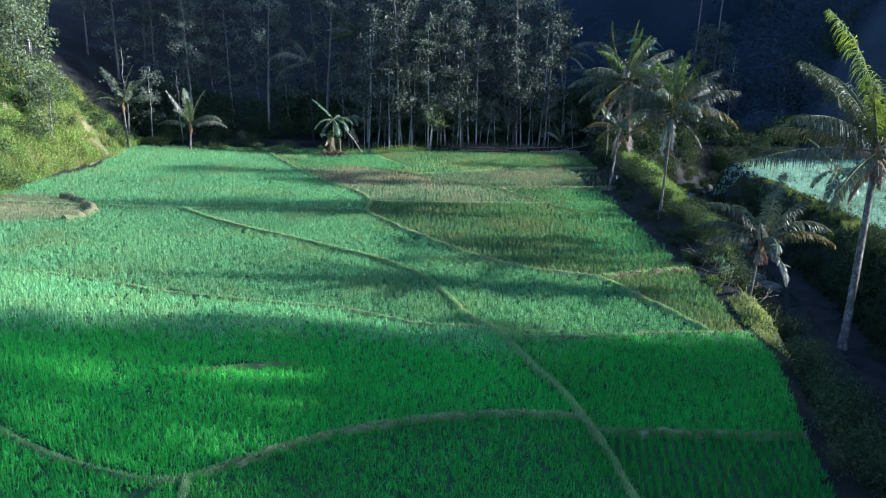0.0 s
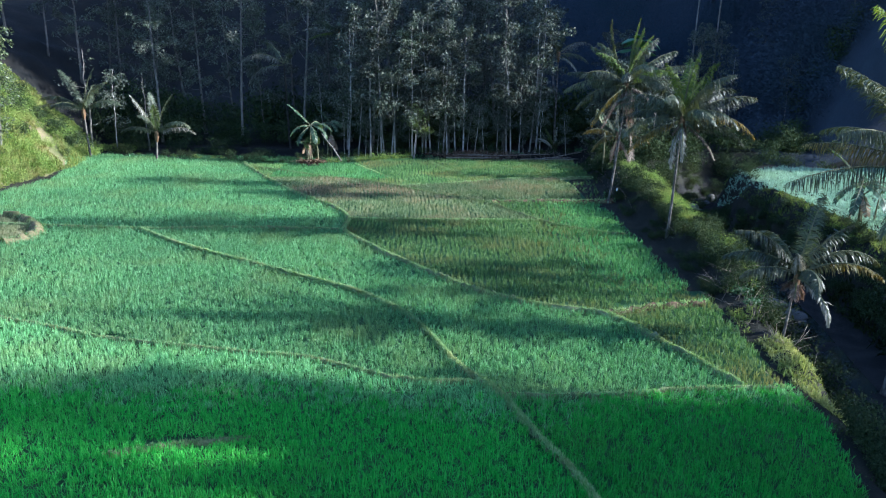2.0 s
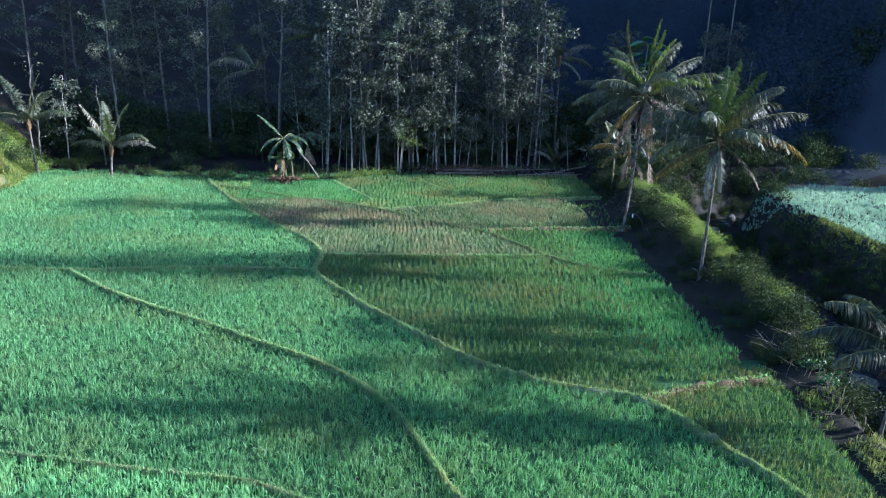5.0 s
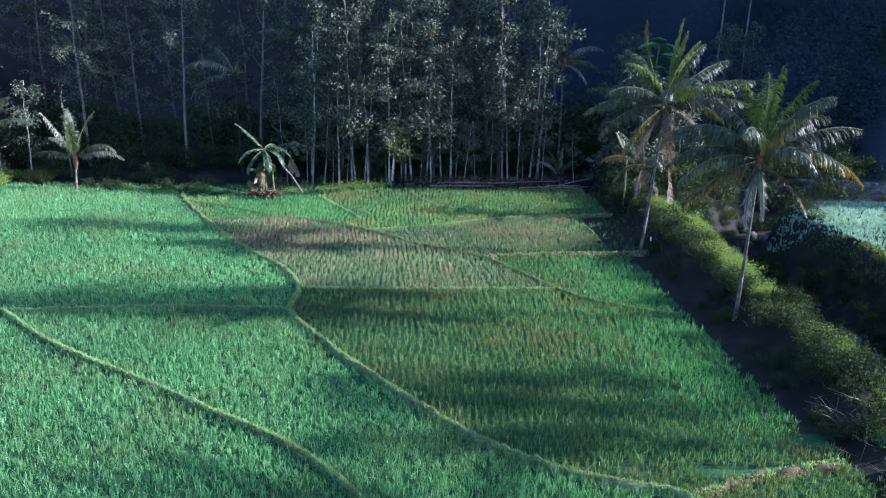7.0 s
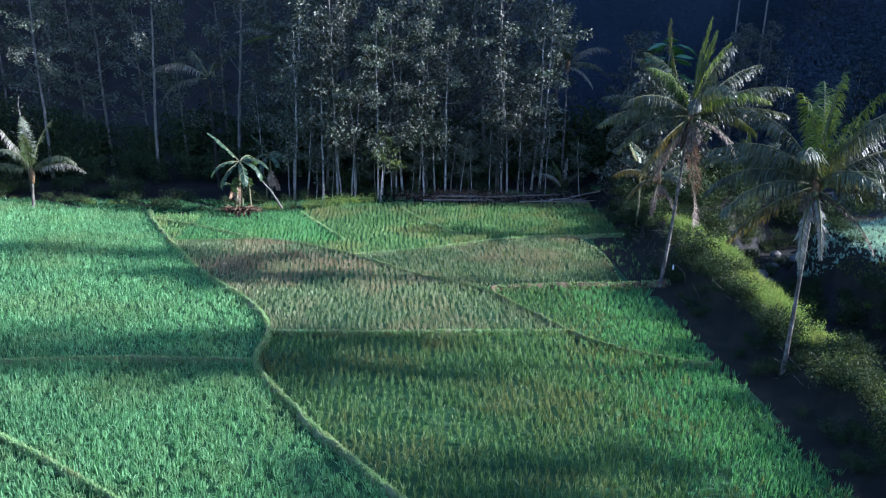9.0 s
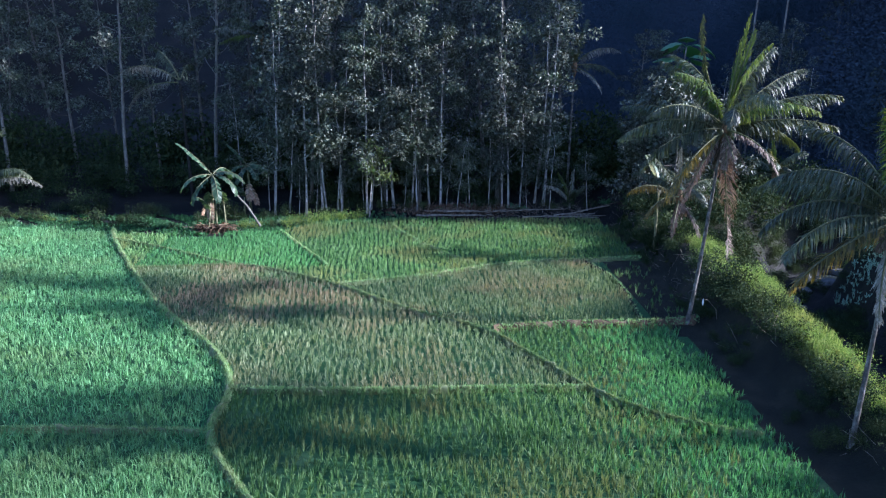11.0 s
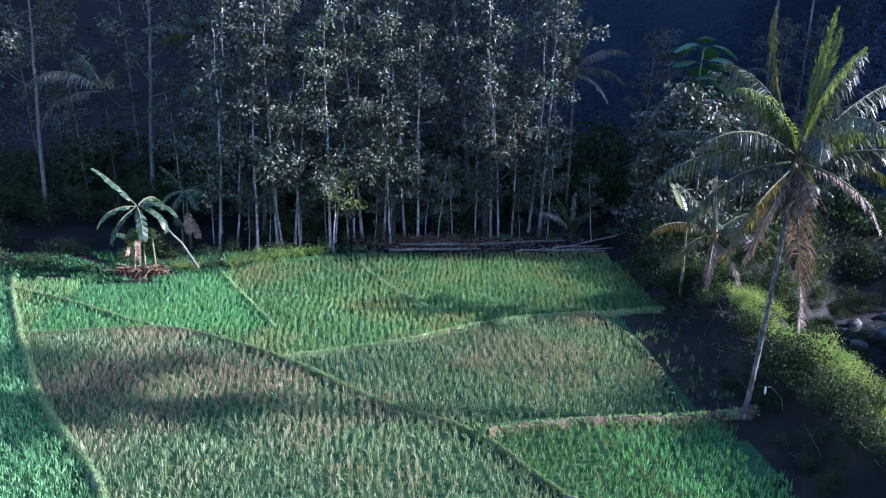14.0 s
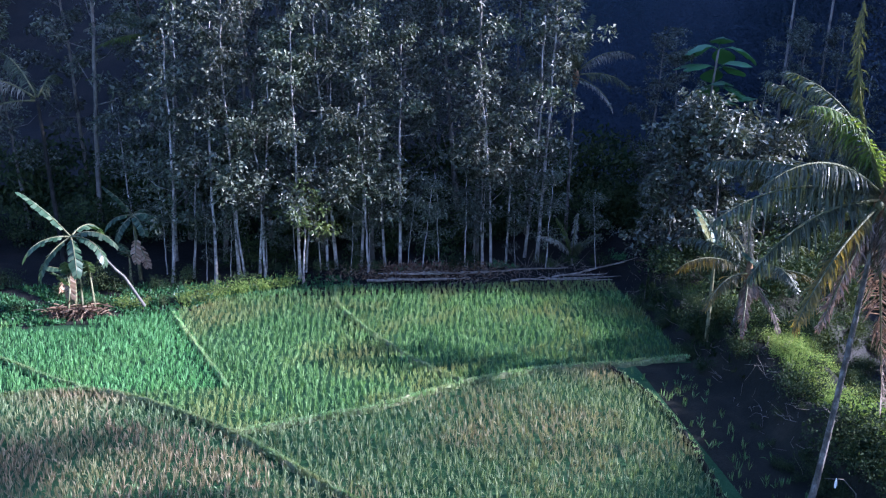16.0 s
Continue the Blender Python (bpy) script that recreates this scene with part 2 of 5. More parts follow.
def mesh_of(name, verts, quads, mats, tris=None, index=None, smooth=False):
    """A mesh from arrays of places and of faces."""
    me = bpy.data.meshes.new(name)
    verts = np.asarray(verts, dtype=np.float32).reshape(-1, 3)
    quads = np.asarray(quads, dtype=np.int32).reshape(-1, 4)
    tris = np.zeros((0, 3), np.int32) if tris is None else np.asarray(tris, dtype=np.int32).reshape(-1, 3)
    nl, nf = quads.size + tris.size, len(quads) + len(tris)
    me.vertices.add(len(verts))
    me.vertices.foreach_set("co", verts.ravel())
    me.loops.add(nl)
    me.loops.foreach_set("vertex_index", np.concatenate([quads.ravel(), tris.ravel()]))
    me.polygons.add(nf)
    starts = np.concatenate([np.arange(len(quads)) * 4, quads.size + np.arange(len(tris)) * 3]).astype(np.int32)
    me.polygons.foreach_set("loop_start", starts)
    for m in (mats if isinstance(mats, (list, tuple)) else [mats]):
        me.materials.append(m)
    if index is not None:
        me.polygons.foreach_set("material_index", np.asarray(index, dtype=np.int32))
    me.polygons.foreach_set("use_smooth", np.full(nf, smooth))
    me.update(calc_edges=True)
    return me


def part(name, me, parent, label=""):
    ob = new(name, me)
    ob.parent = parent
    return tagged(ob, label)


def thing(name, label, category, group="", kind="", at=None):
    ob = new(name)
    if at is not None:
        ob.matrix_basis = at
    return tagged(ob, label, category, group, kind)


def unit(v):
    return v / np.maximum(np.linalg.norm(v, axis=-1, keepdims=True), 1e-9)


def leaves(base, way, side, length, width, sag=0.15, waist=0.45):
    """Leaf blades as folded diamonds: base, two shoulders, tip."""
    base, way, side = (np.asarray(a, dtype=float) for a in (base, way, side))
    length, width = np.broadcast_to(length, len(base))[:, None], np.broadcast_to(width, len(base))[:, None]
    sag = np.broadcast_to(sag, len(base))[:, None]
    up = np.cross(side, way)
    midp = base + way * length * waist
    tip = base + way * length - np.array([0, 0, 1.0]) * length * sag
    v = np.stack([base, midp + side * width / 2 + up * width * 0.12, tip, midp - side * width / 2 + up * width * 0.12], 1)
    return v.reshape(-1, 3)


def quads_for(v):
    return np.arange(len(v), dtype=np.int32).reshape(-1, 4)


def directions(n, up_bias=0.0, r=rng):
    d = r.normal(size=(n, 3))
    d[:, 2] += up_bias
    return unit(d)


def side_of(way, r=rng):
    return unit(np.cross(way, directions(len(way), 0, r)))


def tube(points, radii, sides=8, rough=0.0, r=rng):
    """A tapered tube along a bent line, closed at both ends."""
    p = np.asarray(points, dtype=float)
    k = len(p)
    tan = unit(np.gradient(p, axis=0))
    ref = np.array([1.0, 0.07, 0.03]) if abs(tan[0][0]) < 0.8 else np.array([0.05, 1.0, 0.03])
    a = unit(np.cross(tan, ref))
    b = np.cross(tan, a)
    ang = np.linspace(0, 2 * np.pi, sides, endpoint=False)
    rad = np.asarray(radii, dtype=float)[:, None] * (1 + rough * r.normal(size=(k, sides)))
    v = p[:, None] + rad[..., None] * (np.cos(ang)[None, :, None] * a[:, None] + np.sin(ang)[None, :, None] * b[:, None])
    v = v.reshape(-1, 3)
    i, j = np.meshgrid(np.arange(k - 1), np.arange(sides), indexing="ij")
    q = np.stack([i * sides + j, i * sides + (j + 1) % sides, (i + 1) * sides + (j + 1) % sides, (i + 1) * sides + j], -1).reshape(-1, 4)
    v = np.vstack([v, p[0], p[-1]])
    jj = np.arange(sides)
    t = np.vstack([np.stack([(jj + 1) % sides, jj, np.full(sides, len(v) - 2)], 1), np.stack([(k - 1) * sides + jj, (k - 1) * sides + (jj + 1) % sides, np.full(sides, len(v) - 1)], 1)])
    return v, q, t


def joined(pieces):
    """Joins several (verts, quads, tris) into one."""
    vs, qs, ts, n = [], [], [], 0
    for v, q, t in pieces:
        vs.append(v), qs.append(np.asarray(q).reshape(-1, 4) + n), ts.append(np.asarray(t).reshape(-1, 3) + n)
        n += len(v)
    return np.vstack(vs), np.vstack(qs), np.vstack(ts)


def tube_mesh(name, pieces, mat):
    v, q, t = joined(pieces)
    return mesh_of(name, v, q, mat, t, smooth=True)


def smooth01(a, b, x):
    t = np.clip((x - a) / (b - a), 0, 1)
    return t * t * (3 - 2 * t)


def line_distance(px, py, line):
    """Distance from places to a broken line."""
    best = np.full(np.shape(px), 1e9)
    for (x0, y0), (x1, y1) in zip(line[:-1], line[1:]):
        dx, dy = x1 - x0, y1 - y0
        t = np.clip(((px - x0) * dx + (py - y0) * dy) / (dx * dx + dy * dy), 0, 1)
        best = np.minimum(best, np.hypot(px - x0 - t * dx, py - y0 - t * dy))
    return best


def inside(px, py, poly):
    hit = np.zeros(np.shape(px), bool)
    for (x0, y0), (x1, y1) in zip(poly, poly[1:] + poly[:1]):
        cross = (y0 > py) != (y1 > py)
        with np.errstate(divide="ignore", invalid="ignore"):
            hit ^= cross & (px < (x1 - x0) * (py - y0) / (y1 - y0 if y1 != y0 else 1e-9) + x0)
    return hit


def wobble(x, y, f, seed=0.0):
    """Cheap smooth variation, about -1 to 1."""
    return (np.sin(x * f + 1.7 * np.sin(y * f * 0.7 + seed)) + np.sin(y * f * 1.13 + 1.3 * np.sin(x * f * 0.9 + seed * 2.1) + seed) + 0.6 * np.sin((x + y) * f * 2.3 + seed)) / 2.6


def rounded(line, step=0.5):
    """A broken line, with its corners eased, in even steps."""
    p = np.asarray(line, dtype=float)
    for _ in range(2):
        q = np.empty((2 * len(p) - 2, 2))
        q[0::2], q[1::2] = 0.75 * p[:-1] + 0.25 * p[1:], 0.25 * p[:-1] + 0.75 * p[1:]
        p = np.vstack([p[:1], q, p[-1:]])
    s = np.concatenate([[0], np.cumsum(np.hypot(*np.diff(p, axis=0).T))])
    k = np.linspace(0, s[-1], max(2, int(s[-1] / step) + 1))
    return np.stack([np.interp(k, s, p[:, 0]), np.interp(k, s, p[:, 1])], 1)


# ---------------------------------------------------------------- plan
EDGE_Y = [-60, 0, 12, 20, 23, 30, 33, 42, 46, 52, 60, 68, 77, 88]
EDGE_X = [4, 8, 9.6, 10.8, 11.4, 13.2, 12.9, 13.5, 14.2, 14.3, 14.1, 14.4, 14.8, 15.0]
FIELD = [(-38, 8), (9, 8), (9.6, 12), (10.8, 20), (11.4, 23), (13.2, 30), (12.9, 33), (13.5, 42), (14.2, 46), (14.3, 52), (14.1, 60), (14.4, 68), (14.8, 77), (14.7, 88.2), (7.6, 87.9), (0.3, 87.8), (-4.7, 86.6), (-7.4, 84.2), (-11, 83.3), (-13.4, 83.0), (-18.5, 83.8), (-23, 85.5), (-33, 88.5), (-34.6, 88), (-33.5, 80), (-32.0, 74.8), (-33.1, 68.3), (-35.5, 62.7), (-38, 55)]
CHANNEL = [(80, 76), (40, 80.5), (29, 83), (23.0, 77), (21.6, 62), (20.9, 50), (18.9, 38), (17.0, 25), (15.5, 5), (13, -60)]
BUNDS = [
    [(5.5, 8), (5.4, 15), (5.2, 19.4), (5.0, 21.9), (4.7, 23.7), (4.2, 26.3), (3.3, 28.6), (2.4, 32.0), (1.3, 33.4), (0.5, 35.9), (-0.9, 39.9), (-3.6, 43.3), (-5.9, 45.0), (-9.6, 48.0), (-14.2, 51.4), (-18.2, 55.6)],
    [(4.5, 24.2), (1.5, 24.4), (-1.1, 23.7), (-3.2, 22.9), (-5.0, 21.6), (-6.8, 20.2), (-7.3, 19.8), (-8.4, 19.9), (-10.0, 20.5), (-11.9, 21.4), (-13.5, 22.6), (-20, 27), (-38, 34)],
    [(-7.0, 19.9), (-6.7, 18.5), (-6.0, 14), (-6, 8)],
    [(4.8, 23.1), (8, 23.1), (11.3, 23.0)],
    [(-38, 44), (-26, 41), (-19.7, 39.3), (-15.4, 37.7), (-13.1, 36.4), (-10.3, 35.9), (-7.5, 35.2), (-4.8, 34.8), (-2.5, 33.4), (-0.5, 32.5), (1.3, 32.5), (2.2, 32.3)],
    [(2.5, 31.4), (5.9, 31.4), (9.6, 32.0), (11.4, 32.1), (12.8, 32.2)],
    [(-18.0, 84.0), (-17.0, 81.3), (-13.4, 73.9), (-10.3, 68.0), (-7.4, 64.1), (-6.0, 61.5), (-5.3, 58.8), (-5.7, 56.2), (-4.0, 52.9), (-2.0, 49.6), (0.4, 46.0), (2.4, 43.3), (4.0, 41.9), (5.9, 40.8), (8.2, 40.2), (9.6, 36.5), (10.5, 34.4), (11.3, 32.3)],
    [(8.2, 40.1), (10.3, 41.1), (13.1, 41.8)],
    [(-38, 58), (-18.4, 55.7), (-15.0, 56.2), (-11.4, 56.6), (-5.8, 56.2)],
    [(-5.2, 59.4), (-1.5, 59.2), (3.2, 59.3), (7.4, 59.3)],
    [(-14.1, 75.2), (-12.0, 75.4), (-9.0, 75.9), (-7.2, 75.5), (-4.7, 73.8), (-2.2, 71.8), (0.9, 68.2), (2.5, 66.9), (4.5, 65.5), (5.6, 63.2), (6.8, 60.9), (7.5, 59.3), (9.0, 57.3), (11.2, 55.9), (12.3, 55.5)],
    [(4.7, 65.4), (6.4, 66.0), (9.1, 66.1), (12.2, 66.2), (14.2, 66.6)],
    [(0.1, 87.6), (0.2, 84.8), (2.4, 79.8), (4.1, 77.0), (5.3, 75.6)],
    [(-2.5, 72.2), (0, 73.1), (2.3, 73.8), (5.3, 75.6), (8.3, 76.7), (11.3, 76.9), (14.6, 77.4)],
    [(11.3, 76.9), (12.0, 74.1), (12.2, 71.4), (11.9, 68.9), (11.7, 66.3)],
    [(-7.2, 84.1), (-6.9, 83.3), (-5.3, 79.8), (-3.8, 76.6), (-3.5, 75.9)],
    [(-9.4, 27.2), (-8.4, 27.6), (-7.4, 27.9), (-6.6, 28.1), (-5.6, 28.15)],
    [(-17.0, 81.6), (-15.8, 81.0), (-12.4, 78.8), (-10.3, 77.0), (-8.4, 75.9)],
    [(-28.5, 59.2), (-26.6, 58.2), (-25.2, 56.4), (-24.2, 54.6), (-24.0, 53.2), (-25.0, 51.9)],
]


# unseen knolls whose trees lay shadow bands over the left paddies
SHADE_KNOLLS = [(66, 65.8), (66, 51.2)]


def edge_x(y):
    return np.interp(y, EDGE_Y, EDGE_X)


def ground_z(x, y):
    """Height of the land."""
    x, y = np.asarray(x, dtype=float), np.asarray(y, dtype=float)
    d = x - edge_x(y)
    high = 0.35 + 0.5 * smooth01(41, 47, y) + 0.4 * smooth01(57, 63, y) * smooth01(84, 76, y) - 0.1 * smooth01(20, 10, y)
    z = high * smooth01(0.25, 1.5, d) * (1 + 0.25 * wobble(x, y, 0.9))
    z = z + (1.3 - z) * smooth01(7.0, 10.0, d)
    # forest floor, and the slopes behind it
    back = np.clip(y - 88.3 - 2.5 * smooth01(-4, -12, x), 0, None)
    z = z + 0.5 * smooth01(0, 1.2, back) * smooth01(20, 15, x)
    z = z + smooth01(24, 10, x) * (0.16 * np.clip(back - 3, 0, 60) + 0.35 * np.clip(back - 30, 0, 200))
    z = z + smooth01(10, 30, x) * 0.42 * np.clip(y - 128 - 0.1 * (x - 30), 0, 200)
    # spur of the hill beside the field
    foot = -33.2 - 0.10 * np.clip(72 - y, 0, 60) - 2.0 * smooth01(80, 90, y) + 0.6 * wobble(x, y, 0.35)
    up = np.clip(foot - x, 0, None)
    z = z + smooth01(46, 62, y) * (15 * (1 - np.exp(-up / 12.0)) + 0.5 * smooth01(0, 3, up) * wobble(x, y, 0.8, 2.0))
    z = z + 0.25 * smooth01(0, 80, np.abs(x) - 60) * np.clip(np.abs(x) - 60, 0, 150)
    # unseen wooded ridge across the stream, added to shade the near paddies
    z = z + 17.5 * smooth01(26, 44, x) * smooth01(28.8, 24.5, y) * smooth01(8, 16, y)
    # valley side, added and steepened to keep the far slope in shade
    z = z + 2.0 * np.clip(x - 39, 0, 32) * smooth01(84.5, 88.5, y) * (1 + 0.1 * wobble(x, y, 0.1))
    # unseen spur, added to shade the bend of the stream
    z = z + 1.3 * np.clip(x - 52, 0, 16) * smooth01(70, 73, y) * smooth01(84, 79, y) * smooth01(110, 80, x)
    # unseen knolls down the valley, added to raise the shadow-casting trees
    for kx, ky in SHADE_KNOLLS:
        z = z + 11.0 * np.exp(-((x - kx) / 7.0) ** 2 - ((y - ky) / 6.0) ** 2)
    # the stream's bed
    w = smooth01(4.4, 2.0, line_distance(x, y, CHANNEL) + 0.4 * wobble(x, y, 0.8, 1.0))
    return z * (1 - w) + (-2.5 + 0.15 * wobble(x, y, 2.0)) * w


def at_ground(x, y, dz=0.0):
    return float(ground_z(x, y)) + dz


def axis(parts):
    out = []
    for a, b, s in parts:
        out.append(np.arange(a, b, s))
    return np.concatenate(out)


gx = axis([(-400, -80, 16), (-80, -46, 2), (-46, 40, 0.4), (40, 80, 2), (80, 401, 16)])
gy = axis([(-200, 0, 16), (0, 14, 2), (14, 100, 0.4), (100, 140, 1.5), (140, 200, 4), (200, 401, 16)])
GX, GY = np.meshgrid(gx, gy, indexing="ij")
GZ = ground_z(GX, GY) + 0.02 * wobble(GX, GY, 3.0)
ci, cj = np.meshgrid(np.arange(len(gx) - 1), np.arange(len(gy) - 1), indexing="ij")
gq = np.stack([ci * len(gy) + cj, (ci + 1) * len(gy) + cj, (ci + 1) * len(gy) + cj + 1, ci * len(gy) + cj + 1], -1).reshape(-1, 4)
fx, fy = (0.25 * (A[:-1, :-1] + A[1:, :-1] + A[:-1, 1:] + A[1:, 1:]) for A in (GX, GY))
kind = np.full(fx.shape, 1)                                   # bank earth, darkened for shade
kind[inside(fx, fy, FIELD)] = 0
# dark earth laid over the paddy's edge where the bank's shade falls
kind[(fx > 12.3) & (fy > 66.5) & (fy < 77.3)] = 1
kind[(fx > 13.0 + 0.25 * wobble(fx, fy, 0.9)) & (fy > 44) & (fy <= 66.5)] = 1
kind[inside(fx, fy, [(-40, 60.5), (-30, 60.2), (-27, 58.8), (-25.4, 56.6), (-24.2, 53.8), (-25, 52.0), (-29, 50.8), (-40, 51)])] = 2
kind[(fx < -31) & (ground_z(fx, fy) > 0.3)] = 2
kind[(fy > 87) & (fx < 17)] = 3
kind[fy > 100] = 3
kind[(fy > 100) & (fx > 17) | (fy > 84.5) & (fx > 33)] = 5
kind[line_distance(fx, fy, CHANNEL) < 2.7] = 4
ground = tagged(new("ground", mesh_of("ground", np.stack([GX, GY, GZ], -1).reshape(-1, 3), gq, [MUD, BANK_SHADED, HILL, FOREST_FLOOR_SHADED, STREAM_BED, FAR_FLOOR_HAZED], index=kind.ravel(), smooth=True)),
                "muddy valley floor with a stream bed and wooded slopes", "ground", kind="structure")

# stream water in the bed
cl = rounded(CHANNEL, 1.5)
ct = unit(np.gradient(cl, axis=0))
cn = np.stack([-ct[:, 1], ct[:, 0]], 1)
wv = np.concatenate([np.column_stack([cl + cn * s, np.full(len(cl), -2.42)]) for s in (-0.6, 0.6)])
k = np.arange(len(cl) - 1)
tagged(new("water", mesh_of("water", wv, np.stack([k, k + 1, k + 1 + len(cl), k + len(cl)], 1), WATER)), "shallow dark stream water among stones", "stream", kind="structure")

# ---------------------------------------------------------------- bunds


def blades(x, y, z, height, lean=0.35, width=0.03, count=5, r=rng, sag=0.2, spread=0.03):
    """Tufts of grass blades standing at the given places."""
    n = len(x) * count
    bx, by, bz = (np.repeat(np.asarray(a, dtype=float), count) for a in (x, y, z))
    h = np.repeat(np.broadcast_to(height, len(x)), count) * r.uniform(0.65, 1.15, n)
    a = r.uniform(0, 2 * np.pi, n)
    tilt = np.abs(r.normal(0, lean, n))
    way = np.stack([np.sin(tilt) * np.cos(a), np.sin(tilt) * np.sin(a), np.cos(tilt)], 1)
    b = r.uniform(0, 2 * np.pi, n)
    side = unit(np.cross(way, np.stack([np.cos(b), np.sin(b), 0.2 * np.ones(n)], 1)))
    base = np.stack([bx + spread * r.normal(size=n), by + spread * r.normal(size=n), bz], 1)
    return leaves(base, way, side, h, width, sag * np.minimum(tilt, 1.0) * 2)


def bund(line, wide=0.12, high=0.34, soil=SOIL, grassy=1.0, tuft=0.16):
    """A low earth bank between two paddies, with grass along it."""
    p = rounded(line, 0.3)
    t = unit(np.gradient(p, axis=0))
    nrm = np.stack([-t[:, 1], t[:, 0]], 1)
    prof = [(-1.25, -0.06), (-0.85, 0.55), (-0.4, 0.95), (0.15, 1.0), (0.7, 0.7), (1.25, -0.06)]
    w = wide * (1 + 0.3 * rng.normal(size=len(p)))
    h = high * (1 + 0.22 * rng.normal(size=len(p)))
    off = 0.05 * rng.normal(size=len(p))
    g = ground_z(p[:, 0], p[:, 1])
    v = np.stack([np.column_stack([p + nrm * (a * w + off)[:, None], g + b * h]) for a, b in prof], 1)
    m = len(prof)
    i, j = np.meshgrid(np.arange(len(p) - 1), np.arange(m - 1), indexing="ij")
    q = np.stack([i * m + j, i * m + j + 1, (i + 1) * m + j + 1, (i + 1) * m + j], -1).reshape(-1, 4)
    ob = tagged(new("paddy_bund", mesh_of("paddy_bund", v.reshape(-1, 3), q, soil, smooth=True)), "low earth bund between rice paddies, grassy and worn", "bund", "bunds of the rice field", "structure")
    k = rng.integers(0, len(p), int(len(p) * 30 * grassy))
    o = np.clip(rng.normal(0, 0.8, len(k)), -1.5, 1.5)
    k = k[(wobble(p[k, 0], p[k, 1], 0.9, 2.0) + 0.5 * rng.normal(size=len(k))) > -0.75]
    o = o[:len(k)]
    x, y = p[k, 0] + nrm[k, 0] * o * wide, p[k, 1] + nrm[k, 1] * o * wide
    slip = rng.uniform(-0.15, 0.15, len(k))
    gv = blades(x + slip * t[k, 0], y + slip * t[k, 1], g[k] + high * (0.95 - 0.5 * np.abs(o)), tuft, 0.5, 0.022, 6)
    part("grass", mesh_of("bund_grass", gv, quads_for(gv), GRASS_BUND), ob, "short pale green grass")
    return ob


WIDE = {0: 0.05, 6: 0.10, 1: 0.06, 9: 0.04, 11: 0.15, 14: 0.07, 15: 0.05, 5: 0.03, 8: 0.04, 4: 0.04, 7: 0.12, 16: 0.03, 10: 0.06, 13: 0.05, 17: 0.05, 12: 0.06, 18: 0.34}
GRASSY = {18: 0.8, 11: 0.5, 14: 0.12, 7: 0.4, 5: 0.35, 16: 0.5, 0: 1.2, 1: 0.7, 4: 0.7, 12: 0.6, 15: 0.6, 13: 0.7}
HIGH = {18: 0.42, 6: 0.27, 11: 0.30, 7: 0.30, 14: 0.18, 16: 0.18}
for i, line in enumerate(BUNDS):
    bund(line, WIDE.get(i, 0.10), HIGH.get(i, 0.22), HILL if i == 18 else BANK_SHADED if i == 14 else RED_SOIL if i in (7, 11) else SOIL, GRASSY.get(i, 1.0), 0.20 if i == 0 else 0.14)

# ---------------------------------------------------------------- rice, paddy by paddy
CELL = 0.14
cx, cy = np.arange(-38, 15.3, CELL), np.arange(14, 89, CELL)
CX, CY = np.meshgrid(cx, cy, indexing="ij")
open_cell = inside(CX, CY, FIELD)
from_bund, from_ditch = np.full(CX.shape, 9.0), np.full(CX.shape, 9.0)
for i, line in enumerate(BUNDS):                                 # a narrow ditch follows some bunds, now on one side, now on the other
    p = rounded(line, 0.4)
    from_bund = np.minimum(from_bund, line_distance(CX, CY, [tuple(q) for q in p]))
    if i not in (0, 1, 6, 7, 12, 14, 15):
        continue
    t = unit(np.gradient(p, axis=0))
    swing = np.clip(2.5 * wobble(p[:, 0], p[:, 1], 0.16, i), -1, 1)
    if i == 1:
        swing = np.where(p[:, 0] < -7.2, -1.3, 0.0)
    q = p + np.stack([-t[:, 1], t[:, 0]], 1) * (swing * 0.17)[:, None]
    from_ditch = np.minimum(from_ditch, line_distance(CX, CY, [tuple(z) for z in q]) - (0.12 if i == 1 else 0.16 if i == 14 else 0.04) * (1 + 0.6 * wobble(CX, CY, 0.8, i)))
near_bund = from_bund < 0.16
open_cell &= ~near_bund


def sample(grid, x, y):
    """A grid's value at free places, blended between its four corners."""
    a, b = np.clip((x + 38) / CELL, 0, grid.shape[0] - 1.01), np.clip((y - 14) / CELL, 0, grid.shape[1] - 1.01)
    k, m = a.astype(int), b.astype(int)
    a, b = a - k, b - m
    return grid[k, m] * (1 - a) * (1 - b) + grid[k + 1, m] * a * (1 - b) + grid[k, m + 1] * (1 - a) * b + grid[k + 1, m + 1] * a * b


STRIP = [(11.5, 77.2), (12.2, 74.1), (12.4, 71.4), (12.1, 68.9), (11.9, 66.5), (15.0, 66.5), (15.0, 77.4)]   # fallow strip beside the bank
# the bare dry patch beside the hill, and the harvested strips
DRY = [(-40, 60.5), (-30, 60.2), (-27, 58.8), (-25.4, 56.6), (-24.2, 53.8), (-25, 52.0), (-29, 50.8), (-40, 51)]
open_cell &= ~inside(CX, CY, DRY)
for hx, hy, ha, hb in [(-7.4, 28.0, 1.1, 0.4), (-13.2, 36.9, 1.0, 0.3), (-8.2, 19.3, 0.6, 0.3), (10.5, 41.5, 2.2, 0.3), (8.5, 66.4, 3.2, 0.25), (-12, 82.6, 2.2, 0.5)]:
    open_cell &= ((CX - hx) / ha) ** 2 + ((CY - hy) / hb) ** 2 > 1 + 0.3 * wobble(CX, CY, 3.0)
label = np.zeros(CX.shape, np.int32)
flat_open, flat_label, ny = open_cell.ravel().tolist(), [0] * CX.size, CX.shape[1]
found, sizes = 0, []
